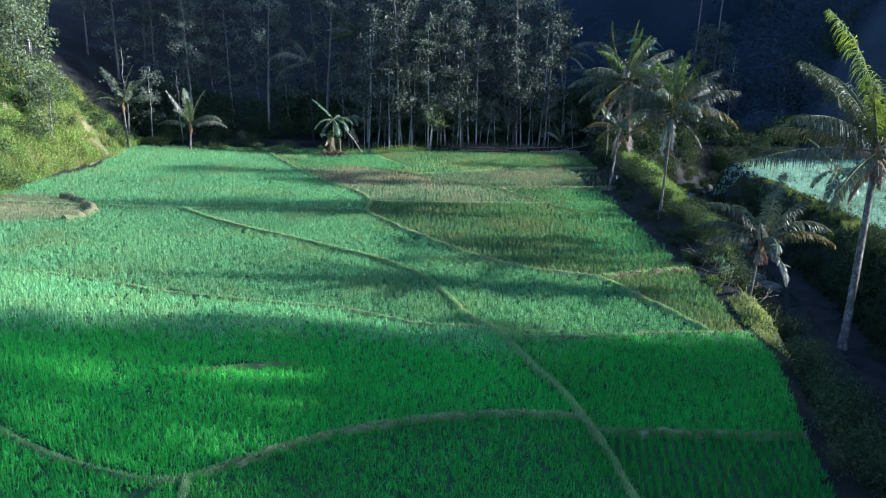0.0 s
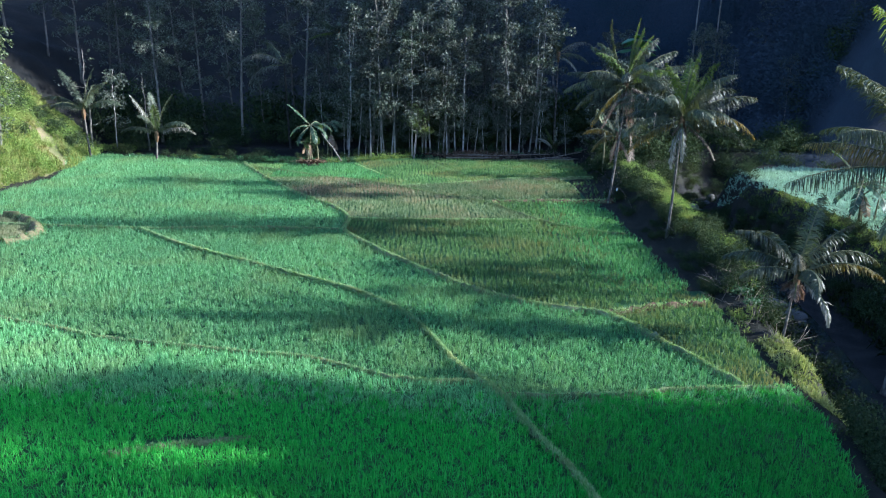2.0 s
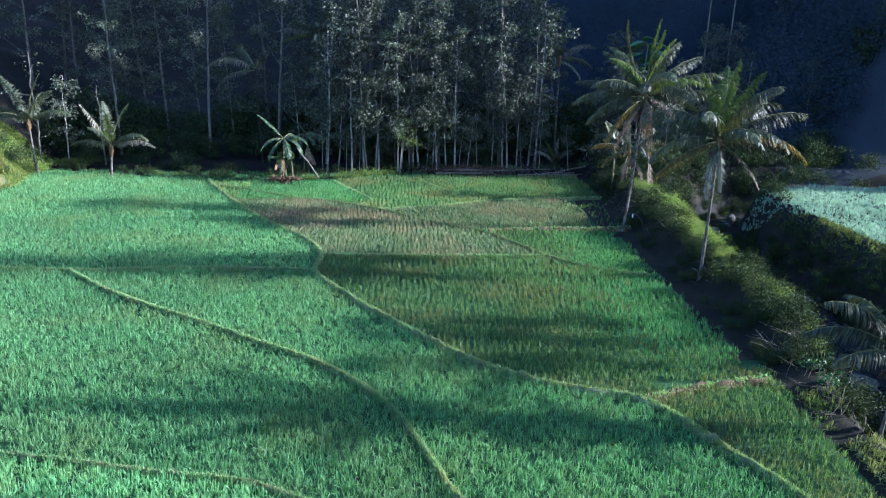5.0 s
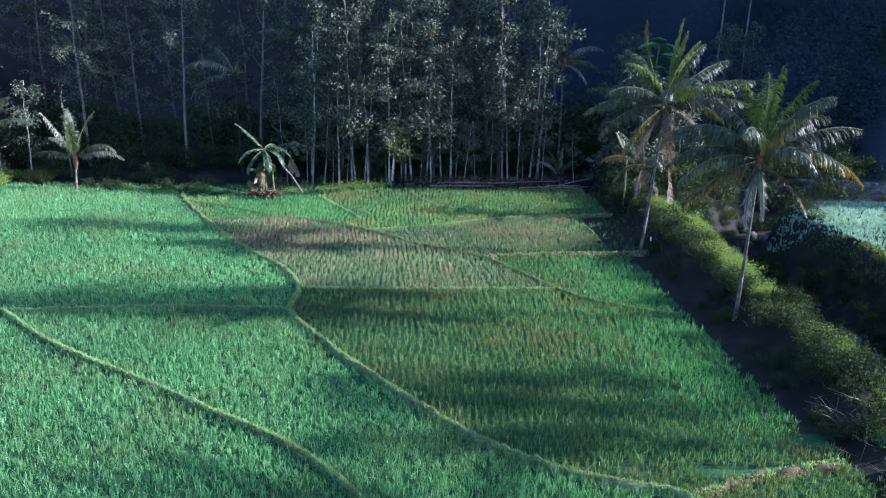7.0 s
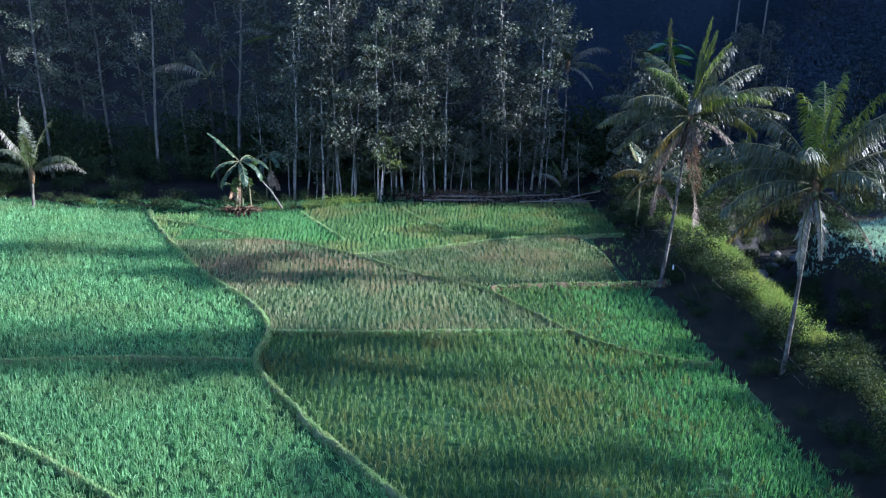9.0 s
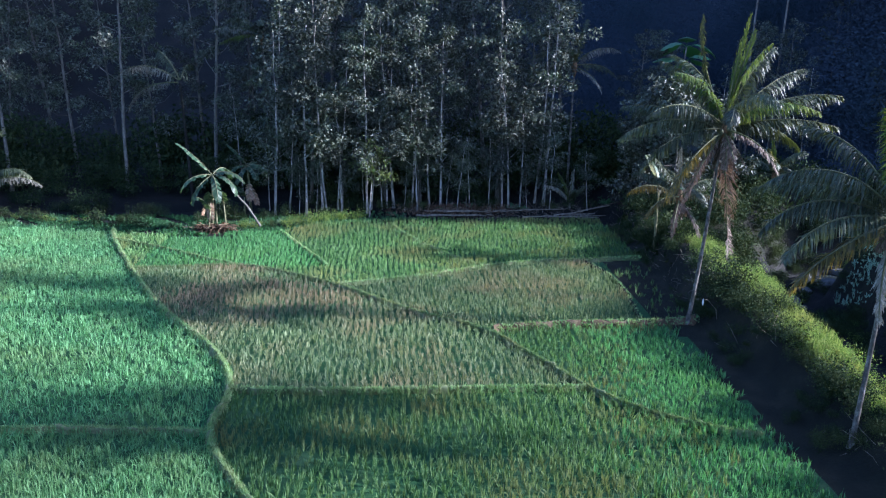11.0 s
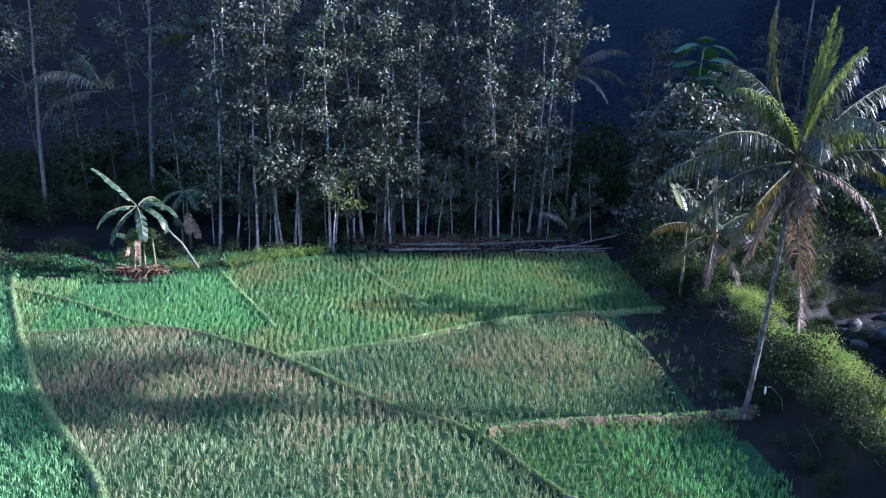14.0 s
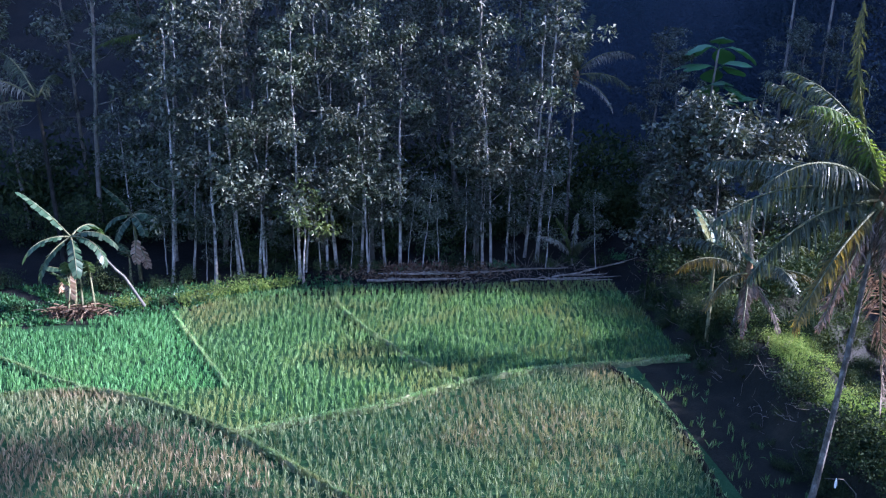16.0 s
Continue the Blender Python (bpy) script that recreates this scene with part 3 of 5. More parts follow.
for start in range(0, CX.size, 7):
    if not flat_open[start] or flat_label[start]:
        continue
    found += 1
    stack, size = [start], 0
    flat_label[start] = found
    while stack:
        c = stack.pop()
        size += 1
        for d in (c - 1, c + 1, c - ny, c + ny):
            if 0 <= d < CX.size and flat_open[d] and not flat_label[d]:
                flat_label[d] = found
                stack.append(d)
    sizes.append(size)
label = np.array(flat_label, np.int32).reshape(CX.shape)
for shift, ax in ((1, 0), (-1, 0), (1, 1), (-1, 1), (1, 0), (1, 1)):   # rice grows right up to the bunds
    label = np.where((label == 0) & near_bund, np.roll(label, shift, ax), label)
number = 0
for idx, size in enumerate(sizes, 1):
    if size * CELL * CELL < 6:
        continue
    sel = label == idx
    mx, my = CX[sel].mean(), CY[sel].mean()
    rr = np.random.default_rng(100 + number)
    ang = radians(rr.uniform(-7, 7))
    tight = 22.5 < my < 36
    u, v = np.meshgrid(np.arange(-60, 60, 0.24 if tight else 0.28), np.arange(-60, 60, 0.15 if tight else 0.17), indexing="ij")
    loose = 0.085 if (my > 22.5 and my < 31) or (mx < 1 and my < 58) or mx < -16 else 0.028 if my < 22.5 else 0.042
    u, v = u.ravel() + rr.normal(0, loose, u.size), v.ravel() + rr.normal(0, max(0.03, loose), v.size)
    x, y = mx + u * math.cos(ang) - v * math.sin(ang), my + u * math.sin(ang) + v * math.cos(ang)
    u2 = 0.22 * wobble(x, y, 0.5, number) + 0.07 * wobble(x, y, 1.7, number)
    x = x + u2
    a, b = np.round((x + 38) / CELL).astype(int), np.round((y - 14) / CELL).astype(int)
    ok = (a >= 0) & (b >= 0) & (a < label.shape[0]) & (b < label.shape[1])
    ok[ok] = label[a[ok], b[ok]] == idx
    ok &= (np.abs(x) < 4 + 0.62 * y) & (sample(from_bund, x, y) > 0.03) & (sample(from_ditch, x, y) > 0)
    # rice also left out along the bank, where its shade looks black
    ok &= rr.uniform(size=len(x)) > (0.9 if mx > 11 else 0.04) + 1.0 * smooth01(12.4, 13.3, x + 0.3 * wobble(x, y, 0.8)) * ((y > 43) & (y < 67)) + 0.86 * inside(x, y, STRIP) + 0.12 * (wobble(x, y, 0.5, 3.0) > 0.75)
    x, y = x[ok], y[ok]
    if len(x) < 50:
        continue
    tall = (0.35 if my < 45 else 0.38) * (1 + 0.16 * wobble(x, y, 0.35, 5.0) + 0.10 * wobble(x, y, 1.3, 1.0))
    near = my < 45
    if mx > 11:
        tall = tall * 0.7
    which = 0
    if my < 36 and not (mx > 2 and my > 33):
        which = 2
    elif (mx > 1 and my < 56) or mx > 11 or (mx > -14 and my > 75):
        which = 3
    elif my > 58 and mx > -10 and not (mx < -4.5 and my > 75):
        which = 1
    lush = smooth01(6.5, 11.5, x + 0.8 * wobble(x, y, 0.5, 4.0)) * smooth01(41, 47, y) * smooth01(68, 64, y) > rr.uniform(size=len(x))   # greener towards the bank
    lush |= (y > 75.6) & (x < -6.8 + 0.42 * (83.6 - y)) & (x > -14)
    deep = smooth01(32.8, 29, y + 1.2 * wobble(x, y, 0.25, 2.0)) > rr.uniform(size=len(x))   # deep green put into the rice where the near end lies in shade
    brown = np.minimum(((x + 6.3) / 4.6) ** 2 + ((y - 70.3) / 2.9) ** 2, ((x + 1.6) / 3.6) ** 2 + ((y - 85.8) / 1.5) ** 2) + 0.5 * wobble(x, y, 0.6, 8.0) + 0.35 * rr.normal(size=len(x)) < 0.8
    for kind_, pick in ([(2, deep), (0, ~deep)] if which == 2 else [(5, lush), (which, ~lush)] if lush.sum() > 50 else [(4, brown), (which, ~brown)] if brown.sum() > 50 else [(which, np.full(len(x), True))]):
        if pick.sum() < 50:
            continue
        px, py = x[pick], y[pick]
        gv = blades(px, py, ground_z(px, py), tall[pick], 0.5 if loose > 0.05 else 0.26 if my < 22.5 else 0.32, 0.023 if near else 0.030, 13 if near else 8 if my < 62 else 7, rr, 0.2, 0.075 if loose > 0.05 else 0.035)
        tagged(new("rice_crop", mesh_of("rice_crop", gv, quads_for(gv), RICE[kind_])), ["dense young green rice in planted rows", "ripening yellow-green rice in clear rows", "deep green rice in planted rows, the look of shade in its colour", "olive green rice yellowing in patches, in rows", "patch of ripe rice turned pinkish brown", "lush green rice beside the shaded bank"][kind_], "rice", "rice paddies", "stuff")
    number += 1

# dry patch: stubble
n = 15000
x, y = rng.uniform(-38, -24, n), rng.uniform(50.5, 61, n)
ok = inside(x, y, DRY)
gv = blades(x[ok], y[ok], ground_z(x[ok], y[ok]), 0.26, 0.5, 0.04, 5)
tagged(new("stubble", mesh_of("stubble", gv, quads_for(gv), STUBBLE)), "dry straw stubble on a bare paddy", "stubble", kind="stuff")

# ---------------------------------------------------------------- palms


def frond_mesh(length, rise, droop, twist, mat, seed, leaflets=60, leaf=0.85, hang=0.5, tail=0.0):
    """One pinnate palm leaf along +x from the origin: a rib with two rows of leaflets."""
    r = np.random.default_rng(seed)
    s = np.linspace(0, 1, 14)
    ang = radians(rise) - radians(droop) * s ** 1.4
    step = length / 13
    px = np.concatenate([[0], np.cumsum(np.cos(ang[:-1]) * step)])
    pz = np.concatenate([[0], np.cumsum(np.sin(ang[:-1]) * step)])
    py = twist * length * s ** 2
    line = np.stack([px, py, pz], 1)
    rib = tube(line, 0.045 * (1 - s) + 0.008, 5)
    ks = np.linspace(0.12 + tail, 0.995, leaflets)
    out, sides = [], []
    tangents = unit(np.gradient(line, axis=0))
    for sgn in (-1, 1):
        kk = np.clip(ks + r.normal(0, 0.004, leaflets), 0, 1)
        base = np.stack([np.interp(kk, s, line[:, c]) for c in range(3)], 1)
        tan = unit(np.stack([np.interp(kk, s, tangents[:, c]) for c in range(3)], 1))
        lat = unit(np.cross(tan, np.array([0, 0, 1.0]))) * sgn
        upv = np.cross(lat * sgn, tan)
        size = leaf * np.sin(np.pi * np.clip(0.14 + 0.80 * kk, 0, 1)) ** 0.7 * r.uniform(0.6, 1.15, leaflets)
        fall = hang + r.normal(0, 0.34, leaflets) + 0.25 * np.sin(kk * r.uniform(18, 30) + r.uniform(0, 6))
        way = unit(lat * (1 - 0.35 * fall)[:, None] + tan * 0.55 + upv * 0.15 - np.array([0, 0, 1.0]) * fall[:, None])
        if hang < 0:                                             # young leaf still folded along its rib
            way = unit(tan * 1.5 + lat * (0.5 + 0.2 * r.normal(size=leaflets))[:, None])
        edge = unit(np.cross(way, upv + 0.2 * r.normal(size=(leaflets, 3))))
        first = size * 0.55
        mid_ = base + way * first[:, None]
        way2 = unit(way - np.array([0, 0, 1.0]) * ((0.45 + 0.7 * np.abs(fall)) if hang >= 0 else 0.15 * np.abs(fall))[:, None])
        tip = mid_ + way2 * (size * 0.5)[:, None]
        w = (0.019 + 0.013 * r.uniform(size=leaflets))[:, None]
        v = np.stack([base - edge * w * 0.5, base + edge * w * 0.5, mid_ + edge * w * 0.75, mid_ - edge * w * 0.75], 1)
        v2 = np.stack([mid_ - edge * w * 0.75, mid_ + edge * w * 0.75, tip + edge * w * 0.12, tip - edge * w * 0.12], 1)
        out += [v.reshape(-1, 3), v2.reshape(-1, 3)]
    lv = np.vstack(out)
    return mesh_of("frond", lv, quads_for(lv), mat), tube_mesh("frond_rib", [rib], RACHIS)


FROND_KINDS = {                                                  # leaflet material, number, length and hang
    "green": (FROND, 120, 0.18, 0.95), "young": (FROND_YOUNG, 120, 0.17, 0.75), "spear": (FROND_YOUNG, 90, 0.11, -0.4),
    "gold": (FROND_GOLD, 100, 0.155, 1.0), "dry": (FROND_DRY, 90, 0.13, 0.9), "pale": (FROND_PALE, 84, 0.15, 1.1),
    "stripped": (FROND, 60, 0.10, 1.4), "comb": (FROND, 110, 0.17, 0.25), "skirt": (FROND_DRY, 44, 0.20, 0.6), "dead": (FROND_DRY, 110, 0.20, 0.05),
}
FROND_LABELS = {"gold": "gold frond, sunlight through it put into the colour", "dry": "dry brown hanging frond", "dead": "dead brown frond hanging along the trunk", "pale": "pale frond, its colour serving bleached and sunlit leaves", "stripped": "half-stripped dry frond", "skirt": "dry brown leaf base"}


def palm(name, base, top, label, seed, fronds, thick=0.15, fibre=True, nuts=0, skirt=0, skirt_size=1.5, bark=BARK_PALM):
    """A palm: a bent ringed trunk from base to top, and fronds given as (azimuth, rise, droop, length, kind)."""
    r = np.random.default_rng(seed)
    base, top = np.array(base, dtype=float), np.array(top, dtype=float)
    ob = thing(name, label, "palm tree", "palms of the valley", at=Matrix.Translation(base))
    rise = top - base
    s = np.linspace(0, 1, 40)
    bend = np.stack([rise[0] * s ** 0.8, rise[1] * s ** 1.2, rise[2] * s - 0.15 * (1 - s)], 1)
    rad = thick * (1.0 - 0.35 * s) * (1 + 0.09 * (np.arange(40) % 2)) + thick * 0.5 * np.exp(-s * 18)
    part("trunk", tube_mesh("palm_trunk", [tube(bend, rad, 10, 0.02, r)], bark), ob, "ringed grey palm trunk" if bark is BARK_PALM else "palm trunk coloured dark for the wood's shade")
    if fibre:
        f = np.linspace(-0.8, 0.55, 8)
        pts = np.stack([rise[0] + 0 * f, rise[1] + 0 * f, rise[2] + f], 1)
        part("leaf_base", tube_mesh("palm_leaf_base", [tube(pts, min(thick, 0.11) * np.array([0.8, 1.2, 1.6, 1.9, 2.0, 1.7, 1.1, 0.4]), 9, 0.12, r)], FIBRE), ob, "brown fibrous leaf sheath")
    for k in range(nuts):
        a = r.uniform(0, 6.28)
        s2 = np.linspace(-1, 1, 6)
        c = rise + np.array([0.28 * math.cos(a), 0.28 * math.sin(a), -0.25 + 0.12 * r.normal()])
        part("coconut", tube_mesh("coconut", [tube(np.stack([c[0] + 0 * s2, c[1] + 0 * s2, c[2] + 0.13 * s2], 1), 0.10 * np.sqrt(np.clip(1.05 - s2 ** 2, 0.02, 1)), 8)], RACHIS), ob)
    hung = [(k * 137.5 + r.uniform(-25, 25), r.uniform(-85, -35), r.uniform(5, 30), skirt_size * r.uniform(0.6, 1.1), "skirt") for k in range(skirt)]
    for k, (az, up, droop, length, kind_) in enumerate(list(fronds) + hung):
        mat, number_, leaf, hang = FROND_KINDS[kind_]
        me, rib = frond_mesh(length, up, droop, r.uniform(-0.08, 0.08), mat, seed * 100 + k, number_, max(0.35, length * leaf) * (1.15 if length < 3 else 1.0), hang, 0.25 if kind_ == "stripped" else 0.0)
        fr = part("frond", me, ob, FROND_LABELS.get(kind_, ""))
        part("rib", rib, fr)
        out = 0.1 * math.cos(radians(up))
        fr.matrix_basis = pose(rise[0] + out * math.cos(radians(az)), rise[1] + out * math.sin(radians(az)), rise[2] + 0.25 * math.sin(radians(up)), 0, 0, az) @ pose(0, 0, 0, r.uniform(-12, 12))
    return ob


def crown_of(seed, size, high, mid, low, dry=0):
    """A plain palm crown: fronds spread round the trunk, steep ones first."""
    r = np.random.default_rng(seed)
    out, az = [(r.uniform(0, 360), 84, 15, size * 0.9, "spear")], r.uniform(0, 360)
    for count, up, droop, kind_ in ((high, (60, 80), (30, 90), "green"), (mid, (35, 52), (65, 100), "green"), (low, (2, 22), (60, 90), "green"), (dry, (-55, -20), (30, 50), "dry")):
        for k in range(count):
            az += 137.5 + r.uniform(-35, 35)
            out.append((az, r.uniform(*up), r.uniform(*droop), size * r.uniform(0.75, 1.08), kind_))
    return out


palm("coconut_palm", (13.7, 66.4, at_ground(13.7, 66.4)), (14.6, 66.5, 8.9), "leaning coconut palm with brown hanging fronds beside the paddy", 11, [
    (20, 86, 10, 4.5, "spear"), (60, 82, 14, 4.0, "spear"), (340, 80, 40, 3.8, "young"), (40, 72, 50, 4.2, "green"), (140, 70, 60, 4.0, "green"), (178, 62, -26, 4.8, "stripped"), (10, 8, 60, 4.0, "green"), (195, 34, 70, 4.2, "green"), (205, 66, 70, 3.6, "young"), (150, 58, 45, 4.0, "green"),
    (172, 22, 32, 4.4, "green"), (186, 14, 52, 5.0, "green"), (200, 0, 55, 4.6, "green"), (214, -25, 45, 4.2, "gold"), (225, -42, 35, 3.6, "dry"),
    (2, 30, 42, 5.2, "green"), (348, 14, 34, 4.6, "green"), (18, 46, 44, 4.8, "green"), (325, 40, 80, 4.0, "young"), (285, 55, 100, 3.8, "green"), (255, 40, 95, 3.6, "green"),
    (95, 48, 80, 4.4, "green"), (60, 30, 70, 4.4, "green"), (120, 20, 70, 4.2, "green"), (310, -10, 60, 3.4, "dry"),
    (30, -84, 6, 5.3, "dead")], 0.088, True, 5, 12, 1.7)
palm("coconut_palm", (14.9, 54.6, at_ground(14.9, 54.6)), (15.2, 54.5, 7.5), "slim coconut palm with drooping fronds on the grassy bank", 13, [
    (350, 84, 12, 3.8, "spear"), (10, 62, 62, 4.2, "green"), (150, 64, 66, 4.0, "green"), (240, 55, 90, 3.6, "green"), (345, 2, 60, 4.0, "green"), (180, 24, 80, 4.4, "green"), (30, 80, 25, 4.0, "young"), (300, 76, 35, 3.8, "young"), (80, 72, 40, 4.2, "young"), (200, 76, 45, 3.8, "young"), (330, 66, 60, 3.8, "green"),
    (178, 46, 88, 4.4, "green"), (160, 30, 60, 4.2, "green"), (192, 12, 70, 4.2, "green"), (205, -8, 55, 4.0, "gold"), (222, -50, 34, 2.9, "pale"), (260, -40, 40, 2.6, "pale"),
    (4, 34, 52, 4.8, "green"), (345, 16, 78, 4.6, "gold"), (20, 48, 70, 4.4, "green"), (315, 30, 95, 3.8, "green"), (285, 35, 100, 3.4, "green"), (110, 35, 80, 4.2, "green"), (60, 20, 80, 4.0, "green"),
    (330, -30, 40, 3.0, "dry")], 0.085, True, 4, 6, 1.1)
palm("young_palm", (16.6, 77.6, at_ground(16.6, 77.6)), (16.5, 76.6, 3.9), "young palm on the bank, some fronds coloured gold as if sunlit", 14, [
    (40, 86, 8, 2.6, "pale"), (175, 62, 30, 2.9, "green"), (190, 30, 70, 3.4, "gold"), (165, 45, 60, 3.0, "green"), (215, 10, 70, 3.2, "gold"), (10, 40, 80, 3.2, "green"), (340, 15, 70, 3.0, "gold"),
    (280, 35, 95, 3.0, "green"), (90, 45, 70, 3.0, "green"), (240, -30, 40, 2.6, "dry"), (310, -40, 40, 2.4, "dry")], 0.10, True, 0, 4, 1.0)
palm("young_palm", (14.9, 37.4, at_ground(14.9, 37.4)), (15.0, 37.0, 2.9), "small palm with a bare pale trunk above the stream", 15, [
    (60, 82, 20, 3.2, "comb"), (185, 58, 70, 3.4, "green"), (165, 40, 78, 3.2, "green"), (200, 25, 60, 2.8, "green"), (2, 40, 92, 3.7, "green"), (345, 30, 80, 3.4, "gold"), (20, 58, 60, 3.2, "green"),
    (300, -15, 70, 2.4, "pale"), (110, 50, 70, 3.0, "green"), (255, 60, 30, 1.3, "pale"), (270, 30, 95, 2.6, "green")], 0.06, True, 0, 4, 0.8)
palm("coconut_palm", (19.6, 37.2, at_ground(19.6, 37.2)), (20.1, 37.5, 7.2), "tall coconut palm above the stream bank", 16, [
    (10, 84, 12, 5.6, "spear"), (176, 80, 44, 7.0, "young"), (183, 52, 26, 5.6, "comb"), (172, 22, 30, 5.2, "gold"), (188, 6, 26, 6.4, "green"), (200, 40, 60, 5.0, "green"), (150, 64, 50, 5.6, "green"),
    (240, 66, 60, 5.0, "young"), (100, 64, 60, 5.2, "green"), (5, 50, 50, 5.4, "green"), (340, 30, 60, 5.2, "green"), (30, 68, 50, 5.4, "green"), (300, 60, 70, 4.8, "green"), (130, 35, 60, 5.0, "green"), (60, 20, 50, 5.0, "green"),
    (222, -12, 50, 4.4, "green"), (215, -50, 40, 2.6, "dry"), (330, -60, 30, 2.8, "dry")], 0.2, True, 5, 8, 1.4)
palm("coconut_palm", (-34.0, 87.0, at_ground(-34.0, 87.0)), (-34.3, 87.0, 4.6), "short palm at the foot of the grassy hill", 17, [
    (20, 82, 25, 4.4, "comb"), (170, 76, 40, 4.4, "comb"), (340, 66, 60, 4.2, "green"), (190, 45, 80, 4.4, "green"), (178, 24, 50, 4.4, "pale"), (5, 40, 85, 4.0, "green"), (280, 55, 80, 3.6, "green"), (230, 40, 90, 3.6, "green"), (90, 60, 60, 4.0, "green")], 0.11)
palm("young_palm", (-27.2, 86.2, at_ground(-27.2, 86.2)), (-27.0, 86.2, 2.6), "young palm at the dark edge of the wood", 18, [
    (150, 78, 20, 4.0, "comb"), (188, 66, 18, 4.2, "pale"), (20, 76, 30, 4.0, "comb"), (300, 70, 40, 3.6, "young"), (350, 45, 95, 4.0, "green"), (0, 26, 70, 4.0, "pale"), (200, 30, 70, 3.4, "green"), (240, 60, 60, 3.2, "green")], 0.11)
palm("coconut_palm", (-14.9, 92.4, at_ground(-14.9, 92.4)), (-15.2, 92.0, 9.2), "palm among the forest trees, its trunk coloured dark as in shade", 19, [
    (182, 36, 90, 4.8, "pale"), (188, 0, 80, 4.6, "pale"), (90, 40, 80, 4.0, "green"), (140, 60, 70, 4.2, "green")], 0.12, False, bark=BARK_SHADED)
palm("coconut_palm", (13.6, 94.0, at_ground(13.6, 94.0)), (13.6, 93.5, 10.6), "tall palm among the forest trees", 20, [
    (30, 84, 20, 3.2, "comb"), (200, 70, 60, 3.2, "pale"), (0, 44, 80, 3.9, "pale"), (345, 10, 70, 3.4, "green"), (330, -20, 50, 3.0, "pale"), (180, 40, 90, 3.6, "green"), (260, 50, 90, 3.4, "green"), (90, 50, 80, 3.6, "green")], 0.10)
palm("coconut_palm", (-9.6, 98.0, at_ground(-9.6, 98.0)), (-10.0, 96.2, 12.6), "palm with pale lit fronds high in the wood", 24, [
    (186, 18, 44, 3.8, "pale"), (205, 0, 40, 3.2, "young"), (150, 40, 70, 3.6, "green"), (20, 40, 80, 3.6, "green"), (280, 45, 90, 3.0, "green")], 0.11)
palm("palm_seedling", (13.0, 89.8, at_ground(13.0, 89.8)), (13.0, 89.8, 0.9), "small palm seedling at the edge of the wood", 21, [
    (10, 84, 12, 2.3, "pale"), (180, 55, 60, 2.2, "pale"), (160, 75, 30, 2.2, "young"), (0, 60, 60, 2.0, "green"), (280, 60, 60, 1.8, "green")], 0.08, False)
palm("palm_seedling", (27.5, 88.5, at_ground(27.5, 88.5)), (27.5, 88.5, 3.2), "small palm beyond the far paddy", 23, crown_of(23, 2.6, 4, 5, 3), 0.1)

# ---------------------------------------------------------------- trees


def crown_leaves(centres, spread, per, size, r, up=0.2, aspect=0.42):
    n = len(centres) * per
    c = np.repeat(np.asarray(centres), per, 0) + r.normal(size=(n, 3)) * np.array([1, 1, 0.7]) * spread
    way = directions(n, -0.35, r)
    side = side_of(way, r)
    side[:, 2] *= 0.45
    side = unit(side)
    ln = size * r.uniform(0.6, 1.25, n)
    return leaves(c, way, side, ln, ln * aspect, 0.12)


def sprays(centres, per, size, r, spread=0.27):
    """Leaf clumps: rounded handfuls of leaves, most of them lying nearly flat, with gaps between the clumps."""
    n = len(centres) * per
    out = directions(n, 0.25, r) * (r.uniform(0.25, 1.0, n) ** 0.5)[:, None]
    c = np.repeat(np.asarray(centres), per, 0) + out * np.array([1, 1, 0.7]) * spread * 1.9
    way = unit(out * np.array([1, 1, 0.3]) + 0.7 * directions(n, -0.3, r))
    side = unit(np.cross(way, np.array([0, 0, 1.0]) + 0.75 * r.normal(size=(n, 3))))
    ln = size * r.uniform(0.6, 1.15, n)
    return leaves(c, way, side, ln, ln * 0.52, 0.15, 0.5)


def tree(name, height, clear, spread, clusters, per, size, seed, bark, leaf, label, thick=0.12, crook=0.3):
    """A tree with its foot at the origin: trunk, limbs, and a crown of single leaves."""
    r = np.random.default_rng(seed)
    ob = thing(name, label, "tree", "trees of the wood")
    s = np.linspace(0, 1, 16)
    off = np.cumsum(r.normal(0, crook / 8, (16, 2)), 0) * s[:, None]
    line = np.column_stack([off, s * height - 0.25])
    part("trunk", tube_mesh("tree_trunk", [tube(line, thick * (1 - 0.8 * s) + 0.01 + 0.4 * thick * np.exp(-s * 25), 8, 0.04, r)], bark), ob, "slender pale trunk" if bark is BARK_PALE else "slender dark trunk")
    cents = []
    nl = max(7, int((height - clear) * 1.25))
    for k in range(nl):
        f = (clear + (height - clear) * (k + r.uniform(0, 0.8)) / nl) / height
        p0 = np.array([np.interp(f, s, line[:, c]) for c in range(3)])
        a = k * 2.4 + r.uniform(-0.4, 0.4)
        reach = spread * r.uniform(0.55, 1.1) * (1.0 - 0.55 * max(0, (f - 0.6) / 0.4))
        p1 = p0 + np.array([math.cos(a) * reach, math.sin(a) * reach, reach * r.uniform(0.25, 0.9)])
        m = 0.5 * (p0 + p1) + np.array([0, 0, -0.12 * reach]) + r.normal(0, 0.08, 3)
        part("branch", tube_mesh("tree_branch", [tube(np.array([p0, m, p1]), np.array([0.35, 0.22, 0.08]) * thick * (1.1 - 0.6 * f), 5)], bark), ob)
        lush = r.uniform(0.2, 1.25)
        for q in range(max(2, int(lush * clusters / nl))):
            u = r.uniform(0.5, 1.1)
            cents.append(p0 + (p1 - p0) * u + r.normal(0, 0.42, 3))
    cv = sprays(cents, per, size, r)
    part("crown", mesh_of("tree_crown", cv, quads_for(cv), leaf), ob)
    return ob


